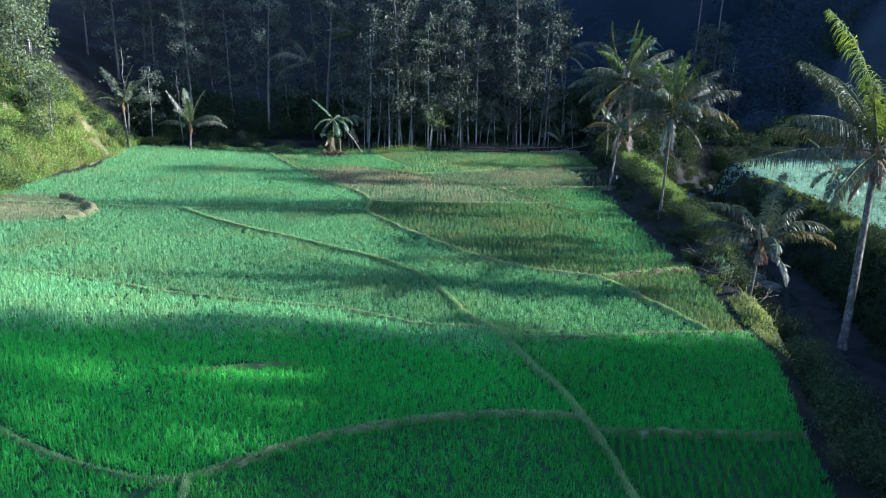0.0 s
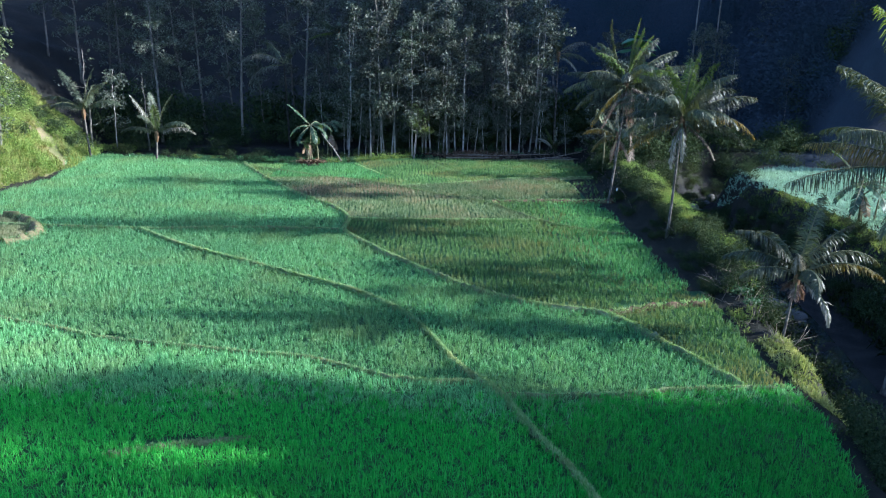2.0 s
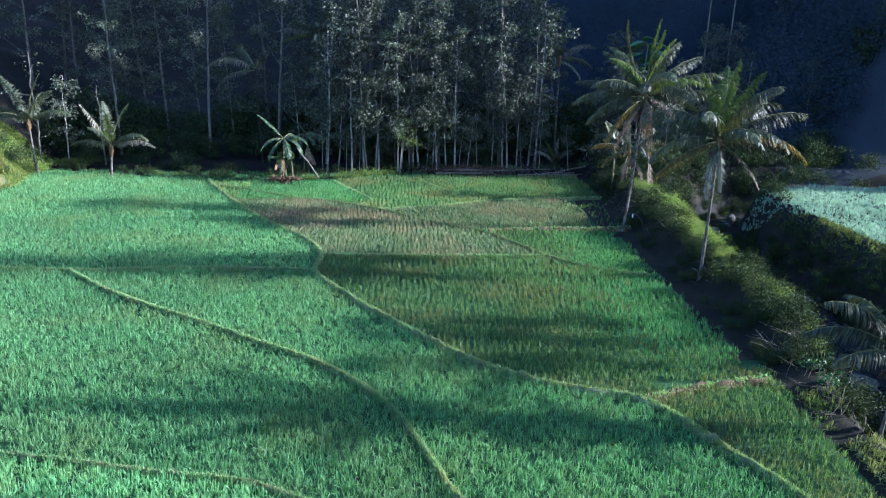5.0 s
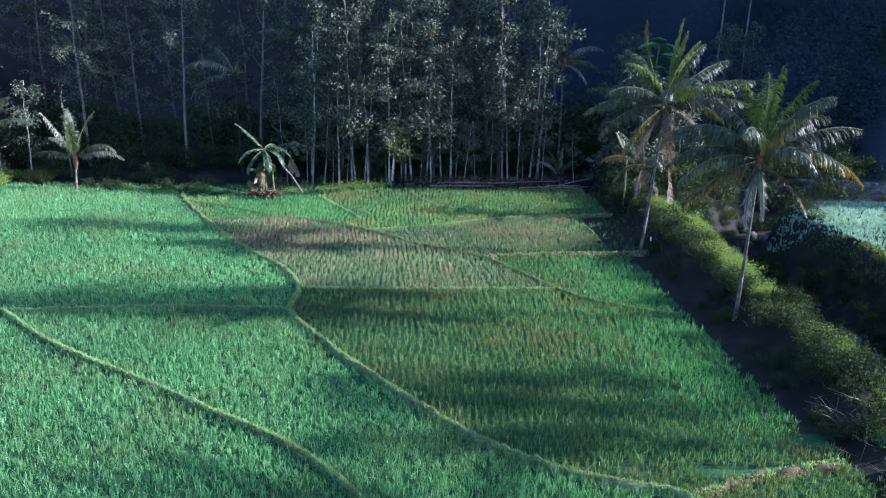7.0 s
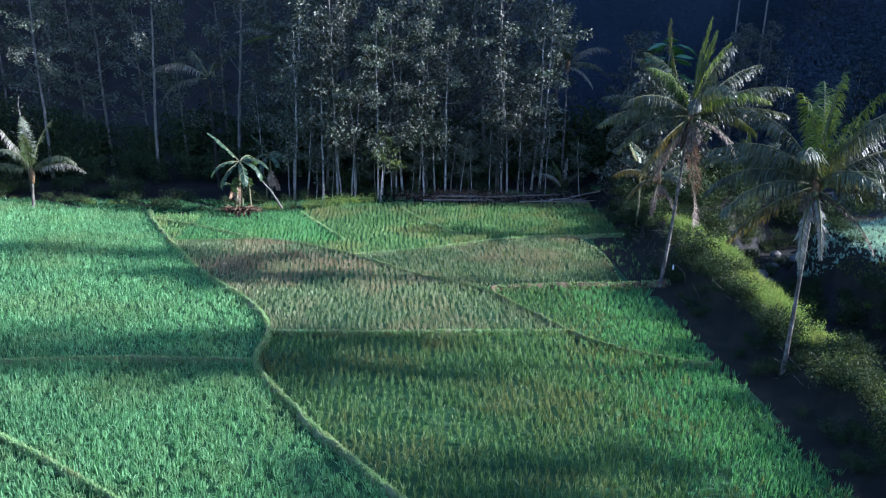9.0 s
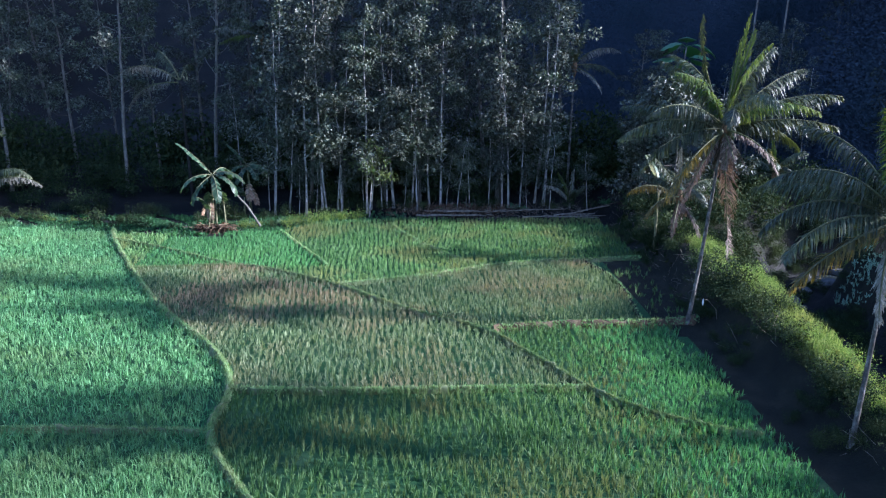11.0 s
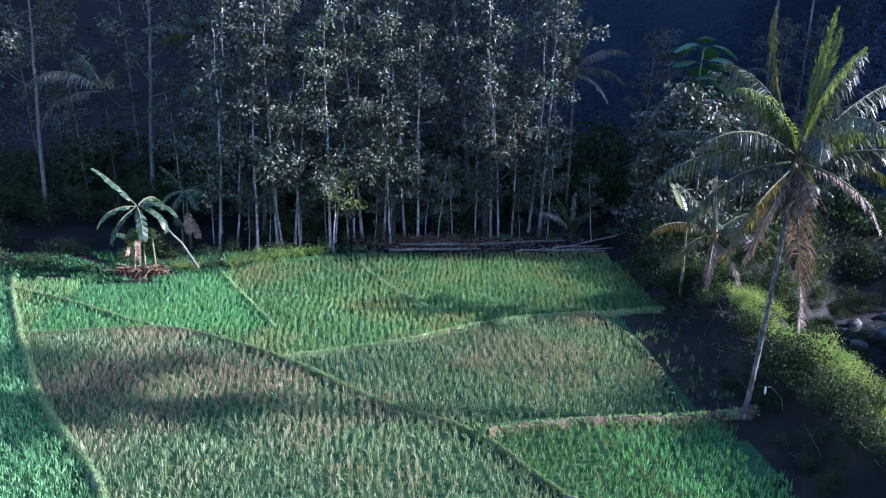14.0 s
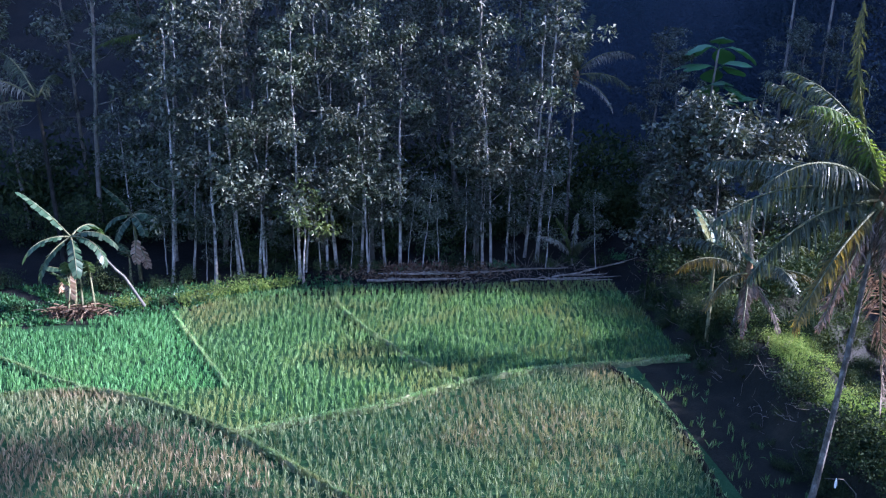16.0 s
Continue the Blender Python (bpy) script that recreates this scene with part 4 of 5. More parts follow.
STOCK = [
    tree("forest_tree", 12.5, 2.8, 1.5, 84, 46, 0.26, 31, BARK_PALE, LEAF, "slim pale-trunked tree with a dark leafy crown", 0.075, 0.7),
    tree("forest_tree", 15.0, 3.6, 1.9, 104, 46, 0.27, 32, BARK_PALE, LEAF, "tall pale-trunked tree with a dark leafy crown", 0.095, 0.6),
    tree("forest_tree", 9.0, 2.6, 1.2, 52, 44, 0.24, 33, BARK_PALE, LEAF, "thin young tree with sparse dark leaves", 0.055, 0.9),
    tree("forest_tree", 17.0, 4.0, 2.6, 130, 46, 0.27, 34, BARK_DARK, LEAF, "tall dark tree with a wide leafy crown", 0.15, 0.6),
    tree("forest_tree", 20.0, 7.5, 2.8, 110, 46, 0.27, 35, BARK_GREY, LEAF, "very tall tree with a bare grey trunk", 0.15, 0.7),
    tree("forest_tree", 4.9, 2.6, 1.05, 30, 44, 0.28, 36, BARK_PALE, LEAF_LIGHT, "small tree with a bright yellow-green crown", 0.06, 0.3),
    tree("forest_tree", 15.5, 4.0, 2.0, 110, 46, 0.26, 37, BARK_DARK, LEAF, "dark slender tree with a leafy crown", 0.11, 0.7),
    tree("bare_tree", 9.5, 2.5, 1.6, 20, 8, 0.26, 38, BARK_GREY, LEAF, "nearly bare pale tree with crooked branches", 0.09, 0.8),
    tree("hill_tree", 6.5, 1.0, 1.7, 80, 46, 0.27, 39, BARK_GREY, LEAF_HILL, "small leafy grey-green tree on the hillside", 0.08, 0.4),
    tree("tall_tree", 25.0, 16.5, 2.2, 90, 40, 0.4, 42, BARK_GREY, LEAF, "very tall unseen tree with a high narrow crown, added to cast shadow bands", 0.22, 0.5),
    tree("tangled_tree", 8.0, 0.9, 2.2, 100, 40, 0.33, 41, BARK_DARK, LEAF, "low tangled tree with glinting leaves by the stream", 0.07, 0.9),
]
used = [False] * len(STOCK)


def plant(k, x, y, turn, size):
    m = pose(x, y, at_ground(x, y), 4.0 * math.sin(7 * x), 4.5 * math.cos(5 * x + y), turn) @ Matrix.Scale(size, 4)
    if not used[k]:
        STOCK[k].matrix_basis = m
        used[k] = True
        return STOCK[k]
    ob = copy_thing(STOCK[k], Matrix())
    ob.matrix_basis = m
    return ob


FRONT_X = [-8.4, -7.4, -6.1, -5.0, -4.7, -3.9, -3.6, -1.8, -1.5, -0.4, 0.1, 1.4, 1.8, 2.7, 3.5, 8.0, 8.5, 9.4, 11.2]
tr = random.Random(5)
for i, x in enumerate(FRONT_X):
    y = 89.0 + 0.14 * max(0, x) + tr.uniform(-0.2, 0.8)
    plant([0, 2, 0, 1, 2, 0, 2, 1, 2, 0, 1][i % 11], x, y, tr.uniform(0, 360), tr.uniform(0.85, 1.1))
plant(5, -1.6, 88.6, 20, 1.0)
plant(2, 5.6, 89.8, 200, 0.6)
for i in range(14):                                              # saplings between the trunks
    plant(2, -8.5 + 1.5 * i + tr.uniform(-0.5, 0.5), 89.3 + tr.uniform(0, 1.2), tr.uniform(0, 360), tr.uniform(0.35, 0.7))
plant(4, -20.6, 95.2, 60, 0.95)
plant(4, -29.3, 95.0, 200, 0.9)
plant(7, -35.2, 90.5, 0, 1.15)
plant(7, -29.6, 91.5, 120, 0.8)
plant(2, -33.0, 91.5, 40, 0.95)
plant(4, -14.0, 96.0, 10, 1.0)
for hx, hy, hk in [(-32, 101, 6), (-36, 102.5, 3), (-40, 101, 3), (-44, 102, 6), (-48, 101, 3), (-25.5, 98.5, 3), (-22.5, 100, 6), (-18.6, 97.5, 6), (-15.4, 99.5, 3), (-28.5, 102, 3), (-33, 103, 6), (-38, 104, 3), (-11.6, 94.5, 2)]:
    plant(hk, hx, hy, hx * 40, 0.95)
for hx, hy, hs in [(17.4, 87.6, 0.85), (20.0, 87.2, 1.1), (22.6, 87.8, 0.95), (18.6, 89.2, 1.1)]:
    plant(10, hx, hy, 50 * hx, hs)
plant(3, 30.2, 100.6, 0, 0.72)
plant(6, 32.6, 99.8, 90, 0.8)
plant(2, 14.2, 89.3, 40, 0.5)
for row, (y0, step, kinds, lo, hi) in enumerate([(91.8, 2.8, (6, 3, 0), -9, 12), (95.6, 3.3, (3, 6, 3), -10, 12), (100, 3.0, (3, 6, 3), -13, 13), (105, 4.5, (3, 6, 3), -14, 16)]):
    x = lo + tr.uniform(0, 2)
    while x < hi:
        if not (row == 0 and 3.2 < x < 7.2) and not (row == 1 and (4 < x < 7 or -20 < x < -10 and tr.random() < 0.6)):
            plant(tr.choice(kinds), x, y0 + tr.uniform(-1.0, 1.0), tr.uniform(0, 360), tr.uniform(0.85, 1.15))
        x += step * tr.uniform(0.75, 1.25)
# on the hill beside the field, and behind the far paddy
for x, y, k, s in [(-36.0, 74.0, 8, 0.95), (-38.5, 76.5, 8, 1.1), (-41.5, 80, 8, 1.2), (-43, 78, 8, 1.0), (-43, 86, 8, 1.2), (-45, 83, 8, 1.3), (-46, 78, 3, 0.8), (-48, 86, 4, 0.9), (-46, 92, 1, 1.0), (-52, 72, 3, 0.9), (-44, 70, 2, 0.8), (18, 92, 2, 0.8), (20.5, 93, 0, 0.7), (23, 95, 2, 0.9), (19, 97, 3, 0.7), (26, 97, 0, 0.7), (30, 96, 2, 0.8), (34, 98, 0, 0.75), (40, 97, 2, 0.9), (46, 96, 3, 0.6), (24, 104, 3, 0.7), (33, 108, 3, 0.75), (42, 110, 3, 0.8), (52, 106, 3, 0.8)]:
    plant(k, x, y, tr.uniform(0, 360), s)
# unseen tall trees across the stream, added to shade the near paddies
for i in range(30):
    x, y = (25.0 + 1.7 * i, 29.0 - 0.28 * i + tr.uniform(-0.3, 0.3)) if i < 8 else (26 + 22 * tr.random(), 26.5 - 13 * tr.random())
    plant(tr.choice((3, 3, 1)), x, y, tr.uniform(0, 360), tr.uniform(0.85, 1.1))
# tall unseen trees on the two knolls, added for their shadow bands
for kx, ky in SHADE_KNOLLS:
    for dx, dy, size in ((0, 0, 1.0), (2.5, 1.6, 0.95))[:1 if ky > 60 else 2]:
        plant(9, kx + dx, ky + dy, 70 * dx + 30, size * (1.0 if ky > 60 else 0.97))
# three more unseen trees, added to shade the middle paddies
for x, y, size in ((41, 41.5, 0.66), (43, 43.8, 0.70), (40, 45.3, 0.62)):
    plant(9, x, y, 40 * x, size)
# far wooded slope, coloured blue-grey for haze
fr = np.random.default_rng(77)
n = 1300
fx_, fy_ = fr.uniform(14, 150, n), 128 + 130 * fr.uniform(size=n) ** 1.3
fx_[:800], fy_[:800] = fr.uniform(34, 76, 800), fr.uniform(90.5, 135, 800)
fx_[800:1120], fy_[800:1120] = fr.uniform(13, 70, 320), fr.uniform(122, 168, 320)
fz_ = ground_z(fx_, fy_)
hh = fr.uniform(3, 9, n) * np.where(fy_ < 95, 0.2, 1.0)
per = 330
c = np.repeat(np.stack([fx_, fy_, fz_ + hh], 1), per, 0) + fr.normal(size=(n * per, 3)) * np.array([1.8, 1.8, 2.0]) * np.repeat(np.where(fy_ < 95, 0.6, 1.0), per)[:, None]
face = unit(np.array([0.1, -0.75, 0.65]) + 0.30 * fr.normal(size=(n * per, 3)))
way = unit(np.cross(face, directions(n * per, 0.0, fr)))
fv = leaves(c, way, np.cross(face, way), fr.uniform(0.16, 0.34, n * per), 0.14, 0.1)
tagged(new("distant_wood", mesh_of("distant_wood", fv, quads_for(fv), LEAF_FAR_HAZED)), "distant forest on the far slope, blue haze put into its colour", "forest", kind="stuff")
for x, y in [(30.8, 103), (33.0, 102)]:
    ob = thing("distant_tree", "tall bare pale trunk on the far slope", "tree", "distant bare trunks", at=Matrix.Translation((x, y, at_ground(x, y) - 0.3)))
    s = np.linspace(0, 1, 8)
    part("trunk", tube_mesh("distant_trunk", [tube(np.stack([0.6 * s ** 2, 0 * s, 21 * s], 1), 0.11 - 0.04 * s, 7)], BARK_GREY), ob)
    cv = crown_leaves(np.array([0.6, 0, 20.5]) + fr.normal(0, 1.6, (26, 3)), 0.8, 24, 0.8, fr)
    part("crown", mesh_of("distant_crown", cv, quads_for(cv), LEAF_FAR_HAZED), ob)

# ---------------------------------------------------------------- bushes and weeds


def bush(seed, wide, high, count, size, leaf, label, name="bush", stems=7, aspect=0.45):
    r = np.random.default_rng(seed)
    ob = thing(name, label, "bush", "bushes of the banks")
    tips = np.stack([r.normal(0, wide * 0.45, stems * 2), r.normal(0, wide * 0.45, stems * 2), high * r.uniform(0.35, 1.0, stems * 2)], 1)
    t = tips[0]
    part("stem", tube_mesh("bush_stem", [tube(np.array([[t[0] * 0.15, t[1] * 0.15, -0.1], [t[0] * 0.5, t[1] * 0.5, t[2] * 0.6], t]), np.array([0.03, 0.02, 0.008]), 5)], BARK_DARK), ob)
    low = tips * np.array([0.8, 0.8, 0.5])
    cv = crown_leaves(np.vstack([tips, low]), wide * 0.20, count // (4 * stems), size, r, aspect=aspect)
    cv[:, 2] = np.maximum(cv[:, 2], 0.02)
    part("foliage", mesh_of("bush_foliage", cv, quads_for(cv), leaf), ob)
    return ob


BUSHES = [
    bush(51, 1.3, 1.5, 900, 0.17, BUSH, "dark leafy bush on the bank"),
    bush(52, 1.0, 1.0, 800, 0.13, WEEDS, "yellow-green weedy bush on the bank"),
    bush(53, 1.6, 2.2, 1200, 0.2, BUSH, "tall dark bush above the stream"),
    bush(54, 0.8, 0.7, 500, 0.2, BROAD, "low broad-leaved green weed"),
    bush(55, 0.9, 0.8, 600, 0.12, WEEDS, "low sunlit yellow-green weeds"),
]
bush_used = [False] * len(BUSHES)


def plant_bush(k, x, y, turn, size, dz=0.0):
    m = pose(x, y, at_ground(x, y) + dz, 0, 0, turn) @ Matrix.Scale(size, 4)
    ob = BUSHES[k] if not bush_used[k] else copy_thing(BUSHES[k], Matrix())
    bush_used[k] = True
    ob.matrix_basis = m


BULK = []                                                        # (kind, pose) of undergrowth nobody could count


def thicket(name, label, spots):
    """Undergrowth joined into one mesh."""
    vs, fs, idx, n = [], [], [], 0
    mats = [BUSH, WEEDS, BROAD]
    for k, m in spots:
        me = [c for c in BUSHES[k].children if c.name.startswith("foliage")][0].data
        co = np.empty(len(me.vertices) * 3, np.float32)
        me.vertices.foreach_get("co", co)
        co = np.c_[co.reshape(-1, 3), np.ones(len(me.vertices))] @ np.array(m).T
        vs.append(co[:, :3]), fs.append(np.arange(len(co)).reshape(-1, 4) + n)
        idx.append(np.full(len(co) // 4, {0: 0, 1: 1, 2: 0, 3: 2, 4: 1}[k]))
        n += len(co)
    return tagged(new(name, mesh_of(name, np.vstack(vs), np.vstack(fs), mats, index=np.concatenate(idx))), label, "undergrowth", kind="stuff")


def spot(k, x, y, turn, size):
    return k, pose(x, y, at_ground(x, y), 0, 0, turn) @ Matrix.Scale(size, 4)


br = random.Random(9)
for y in np.arange(44, 87, 1.3):                                 # far stretch of the bank
    e = float(edge_x(y))
    if br.random() < 0.25:
        plant_bush(0, e + br.uniform(0.8, 1.4), y, br.uniform(0, 360), br.uniform(0.25, 0.5))
    plant_bush(br.choice((1, 1, 4) if 52 < y < 78 else (1, 0, 4, 0)), e + br.uniform(2.0, 2.7), y + 0.5, br.uniform(0, 360), br.uniform(0.4, 0.75))
    if br.random() < 0.5:
        plant_bush(br.choice((1, 4)), e + br.uniform(2.4, 3.2), y, br.uniform(0, 360), br.uniform(0.4, 0.7))
    if br.random() < 0.6:
        plant_bush(0, e + br.uniform(4.2, 4.8), y + br.uniform(-0.5, 0.5), br.uniform(0, 360), br.uniform(0.2, 0.4))
    if br.random() < 0.75:
        plant_bush(0, 23.5 + br.uniform(-0.5, 0.4), y * 0.72 + 12, br.uniform(0, 360), br.uniform(0.35, 0.6))
for y in np.arange(15, 44, 1.5):                                 # near stretch
    e = float(edge_x(y))
    plant_bush(br.choice((0, 2, 0)), e + br.uniform(2.6, 3.8), y, br.uniform(0, 360), br.uniform(0.6, 1.0))
    plant_bush(br.choice((2, 0)), 23.2 + br.uniform(-0.8, 0.8), y + 0.6, br.uniform(0, 360), br.uniform(0.5, 0.9))
    if y < 29 or y > 38:
        plant_bush(br.choice((0, 0, 3)), e + br.uniform(1.4, 2.2), y + 0.4, br.uniform(0, 360), br.uniform(0.5, 0.8))
for x in np.arange(-33, 16, 1.1):                                # foot of the wood
    y = 89.2 if x > -4 else float(np.interp(x, [-33, -23, -13, -7, -4], [89.5, 86.8, 84.6, 85.2, 88.4]))
    plant_bush(br.choice((0, 3, 0, 4) if x < 0 else (0, 0, 3)), x + br.uniform(-0.4, 0.4), y + br.uniform(0.1, 0.9), br.uniform(0, 360), br.uniform(0.35, 0.7))
    if br.random() < 0.6:
        plant_bush(br.choice((0, 2)), x, y + br.uniform(2.0, 4.0), br.uniform(0, 360), br.uniform(0.5, 0.9))
BULK = []
for i in range(90):                                              # tangle round the bend of the stream
    x, y = 16.5 + 24 * br.random(), 77.5 + 16 * br.random()
    if at_ground(x, y) > -1.4 and (y < 85 or x > 15):
        BULK.append(spot(br.choice((0, 2, 2, 0)), x, y, br.uniform(0, 360), br.uniform(0.6, 1.3)))
for i in range(50):
    BULK.append(spot(br.choice((0, 2, 2, 0)), 16 + 30 * br.random(), 93.5 + 4 * br.random(), br.uniform(0, 360), br.uniform(0.6, 1.1)))
# dark bushes added over ground that ought to lie in shade
for i in range(130):
    x, y = br.uniform(18.2, 27.5), br.uniform(70, 86)
    if at_ground(x, y) > -2.65 and line_distance(np.array([x]), np.array([y]), CHANNEL)[0] > 0.9:
        BULK.append(spot(0, x, y, br.uniform(0, 360), br.uniform(0.3, 0.6)))
thicket("thicket", "dark tangled undergrowth round the bend of the stream", BULK)
BULK = []
for x in np.arange(-36, 20, 1.8):                                # deep in the wood: a dark curtain added for its shaded interior
    BULK.append(spot(2, x + br.uniform(-0.6, 0.6), 94.5 + br.uniform(-1.0, 1.5), br.uniform(0, 360), br.uniform(0.9, 1.4)))
    BULK.append(spot(2, x + br.uniform(-0.6, 0.6), 98.5 + br.uniform(-1.0, 1.5), br.uniform(0, 360), br.uniform(1.4, 2.2)))
thicket("thicket", "dark curtain of added undergrowth deep in the wood", BULK)
BULK = []
bank_line = rounded(CHANNEL, 0.9)
bank_way = unit(np.gradient(bank_line, axis=0))
for (x, y), (dx, dy) in zip(bank_line, bank_way):                # along both sides of the stream
    if 13 < y < 86 and x < 34:
        for side in (-1, 1):
            for o in (br.uniform(2.3, 3.1), br.uniform(3.2, 4.4)):
                if br.random() < 0.72 and x - dy * o * side - edge_x(y) > (2.2 if y < 44 else 4.7) and not (x - dy * o * side > 22 and at_ground(x - dy * o * side, y + dx * o * side) > 0.2):
                    BULK.append(spot(br.choice((0, 0, 2)), x - dy * o * side, y + dx * o * side, br.uniform(0, 360), br.uniform(0.3, 0.65)))
for i in range(150):                                             # the far terrace's edge
    y = br.uniform(36, 74)
    BULK.append(spot(br.choice((0, 0, 0, 1)), float(np.interp(y, [36, 44, 52, 62, 74], [25.0, 25.3, 25.7, 25.8, 25.0])) - br.uniform(0.0, 1.6), y, br.uniform(0, 360), br.uniform(0.25, 0.5)))
for i in range(60):
    y = 13 + 17.5 * br.random()
    BULK.append(spot(br.choice((0, 0, 2)), float(edge_x(y)) + br.uniform(0.9, 3.0), y, br.uniform(0, 360), br.uniform(0.35, 0.7)))
for i in range(560):                                             # weeds along the crest, in clumps
    y = br.uniform(43, 80)
    d = br.uniform(2.0, 4.3)
    x = float(edge_x(y)) + d
    # noise that sets bright weeds as sunlit clumps, dark bushes as shaded ones
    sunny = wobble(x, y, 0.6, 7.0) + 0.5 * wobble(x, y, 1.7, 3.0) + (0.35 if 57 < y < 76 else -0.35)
    if sunny < (-0.35 if 55 < y < 76 else -0.6):
        continue
    if br.random() < 0.07:
        BULK.append(spot(br.choice((0, 0, 2)), float(edge_x(y)) + br.uniform(0.9, 1.8), y, br.uniform(0, 360), br.uniform(0.45, 0.8)))
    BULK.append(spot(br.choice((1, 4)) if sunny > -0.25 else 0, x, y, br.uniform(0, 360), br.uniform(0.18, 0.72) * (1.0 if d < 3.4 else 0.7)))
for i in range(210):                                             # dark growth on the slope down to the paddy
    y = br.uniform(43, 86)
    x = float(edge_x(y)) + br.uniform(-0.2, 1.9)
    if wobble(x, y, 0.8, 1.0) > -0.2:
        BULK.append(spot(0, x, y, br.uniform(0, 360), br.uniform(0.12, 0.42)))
thicket("thicket", "dark low undergrowth on the stream's steep banks", BULK)
BULK = [spot(br.choice((1, 4, 1, 0)), -33.6 - 13 * br.random(), br.uniform(58, 90), br.uniform(0, 360), br.uniform(0.4, 1.2)) for i in range(420)]
thicket("hill_weeds", "tangled green and yellow weeds on the hillside", BULK)


def grass_patch(name, n, xs, ys, keep, height, mat, label, width=0.03, count=5, lean=0.5, seed=1):
    r = np.random.default_rng(seed)
    x, y = r.uniform(*xs, n), r.uniform(*ys, n)
    ok = keep(x, y)
    x, y = x[ok], y[ok]
    gv = blades(x, y, ground_z(x, y), height * r.uniform(0.5, 1.4, len(x)) * (1 + 0.45 * wobble(x, y, 0.9, seed)), lean, width, count, r)
    return tagged(new(name, mesh_of(name, gv, quads_for(gv), mat)), label, "grass", kind="stuff")


def on_bank(x, y):
    d = x - edge_x(y)
    clump = wobble(x, y, 0.55, 7.0) + 0.5 * wobble(x, y, 1.6, 3.0)
    return (d > 1.9 + 0.35 * wobble(x, y, 0.9) + 0.8 * smooth01(70, 79, y)) & (d < 4.3) & (ground_z(x, y) > -0.9) & (clump > -0.05 + 0.9 * smooth01(68, 74, y) + 0.5 * (np.abs(y - 53) < 1.6))


grass_patch("bank_grass", 34000, (14.5, 19.5), (43, 88), on_bank, 0.50, GRASS, "tall sunlit yellow-green grass on the stream bank", 0.035, 5, 0.5, 3)
grass_patch("bank_grass", 5000, (9, 18), (30, 44), lambda x, y: (x - edge_x(y) > 0.3) & (x - edge_x(y) < 1.5) & (wobble(x, y, 0.8, 2.0) > 0.0), 0.3, GRASS, "short grass along the field's edge", 0.03, 5, 0.6, 4)
grass_patch("bank_grass", 3200, (12, 17), (30.6, 37), lambda x, y: (x - edge_x(y) > 0.45) & (x - edge_x(y) < 1.9 + 0.3 * wobble(x, y, 1.1)), 0.26, GRASS_DRY, "pale dry grass heaped along the field's edge", 0.035, 5, 0.8, 14)
grass_patch("hill_grass", 75000, (-52, -31), (56, 92), lambda x, y: (ground_z(x, y) > 0.12) & (wobble(x, y, 0.45, 4.0) < 0.7 + 0.3 * wobble(x, y, 2.0)), 0.45, GRASS_HILL, "bright grass and weeds on the hillside", 0.05, 5, 0.6, 5)
grass_patch("edge_grass", 9000, (-34, 1), (83, 89), lambda x, y: ~inside(x, y, FIELD) & (ground_z(x, y) < 0.9) & (wobble(x, y, 1.3, 2.0) > -0.5), 0.25, BROAD, "low green creepers along the wood's edge", 0.07, 5, 0.9, 6)
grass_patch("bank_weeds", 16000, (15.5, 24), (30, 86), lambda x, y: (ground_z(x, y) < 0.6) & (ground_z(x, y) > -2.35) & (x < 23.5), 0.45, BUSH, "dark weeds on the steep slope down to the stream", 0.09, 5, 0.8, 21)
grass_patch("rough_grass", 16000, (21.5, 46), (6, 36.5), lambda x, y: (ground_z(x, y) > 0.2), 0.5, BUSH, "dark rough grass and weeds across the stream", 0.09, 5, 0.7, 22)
FAR_FIELD = [(25.2, 75.0), (26.0, 70), (26.4, 62), (26.3, 52), (25.8, 44), (25.4, 36), (46, 36), (48, 76), (30, 76)]
grass_patch("rice_crop", 28000, (24, 48), (36, 76.5), lambda x, y: inside(x, y, FAR_FIELD), 0.3, RICE_FAR, "pale green rice on the terrace across the stream", 0.045, 5, 0.5, 8)
grass_patch("bank_grass", 7000, (22.5, 28), (36, 78), lambda x, y: ~inside(x, y, FAR_FIELD) & (ground_z(x, y) > -0.3), 0.28, GRASS, "rough grass on the bank across the stream", 0.04, 5, 0.6, 9)

# ---------------------------------------------------------------- banana plant


def banana_leaf(length, rise, droop, twist, seed, mat):
    r = np.random.default_rng(seed)
    s = np.linspace(0, 1, 15)
    ang = radians(rise) - radians(droop) * s ** 1.3
    px = np.concatenate([[0], np.cumsum(np.cos(ang[:-1]))]) * length / 14
    pz = np.concatenate([[0], np.cumsum(np.sin(ang[:-1]))]) * length / 14
    line = np.stack([px, twist * length * s ** 2, pz], 1)
    rib = tube(line, 0.035 * (1 - s) + 0.006, 5)
    half = 0.34 * np.sin(np.pi * np.clip(s * 0.93 + 0.02, 0, 1)) ** 0.5 * (s > 0.1)
    out = []
    for sgn in (-1, 1):
        for k in range(2, 14):
            w0, w1 = half[k] * r.uniform(0.8, 1.05), half[k + 1 if k < 14 else k] * r.uniform(0.8, 1.05)
            a, b = line[k], line[k] + (line[k + 1] - line[k]) * 0.94
            drop = np.array([0, sgn * 0.9, -0.25 - 0.35 * r.uniform()])
            slip = (line[k + 1] - line[k]) * 0.5
            out.append(np.array([a, b, b + drop * w1 + slip, a + drop * w0 + slip]))
    lv = np.vstack(out)
    return mesh_of("banana_leaf", lv, quads_for(lv), mat), tube_mesh("banana_rib", [rib], BANANA_STEM)


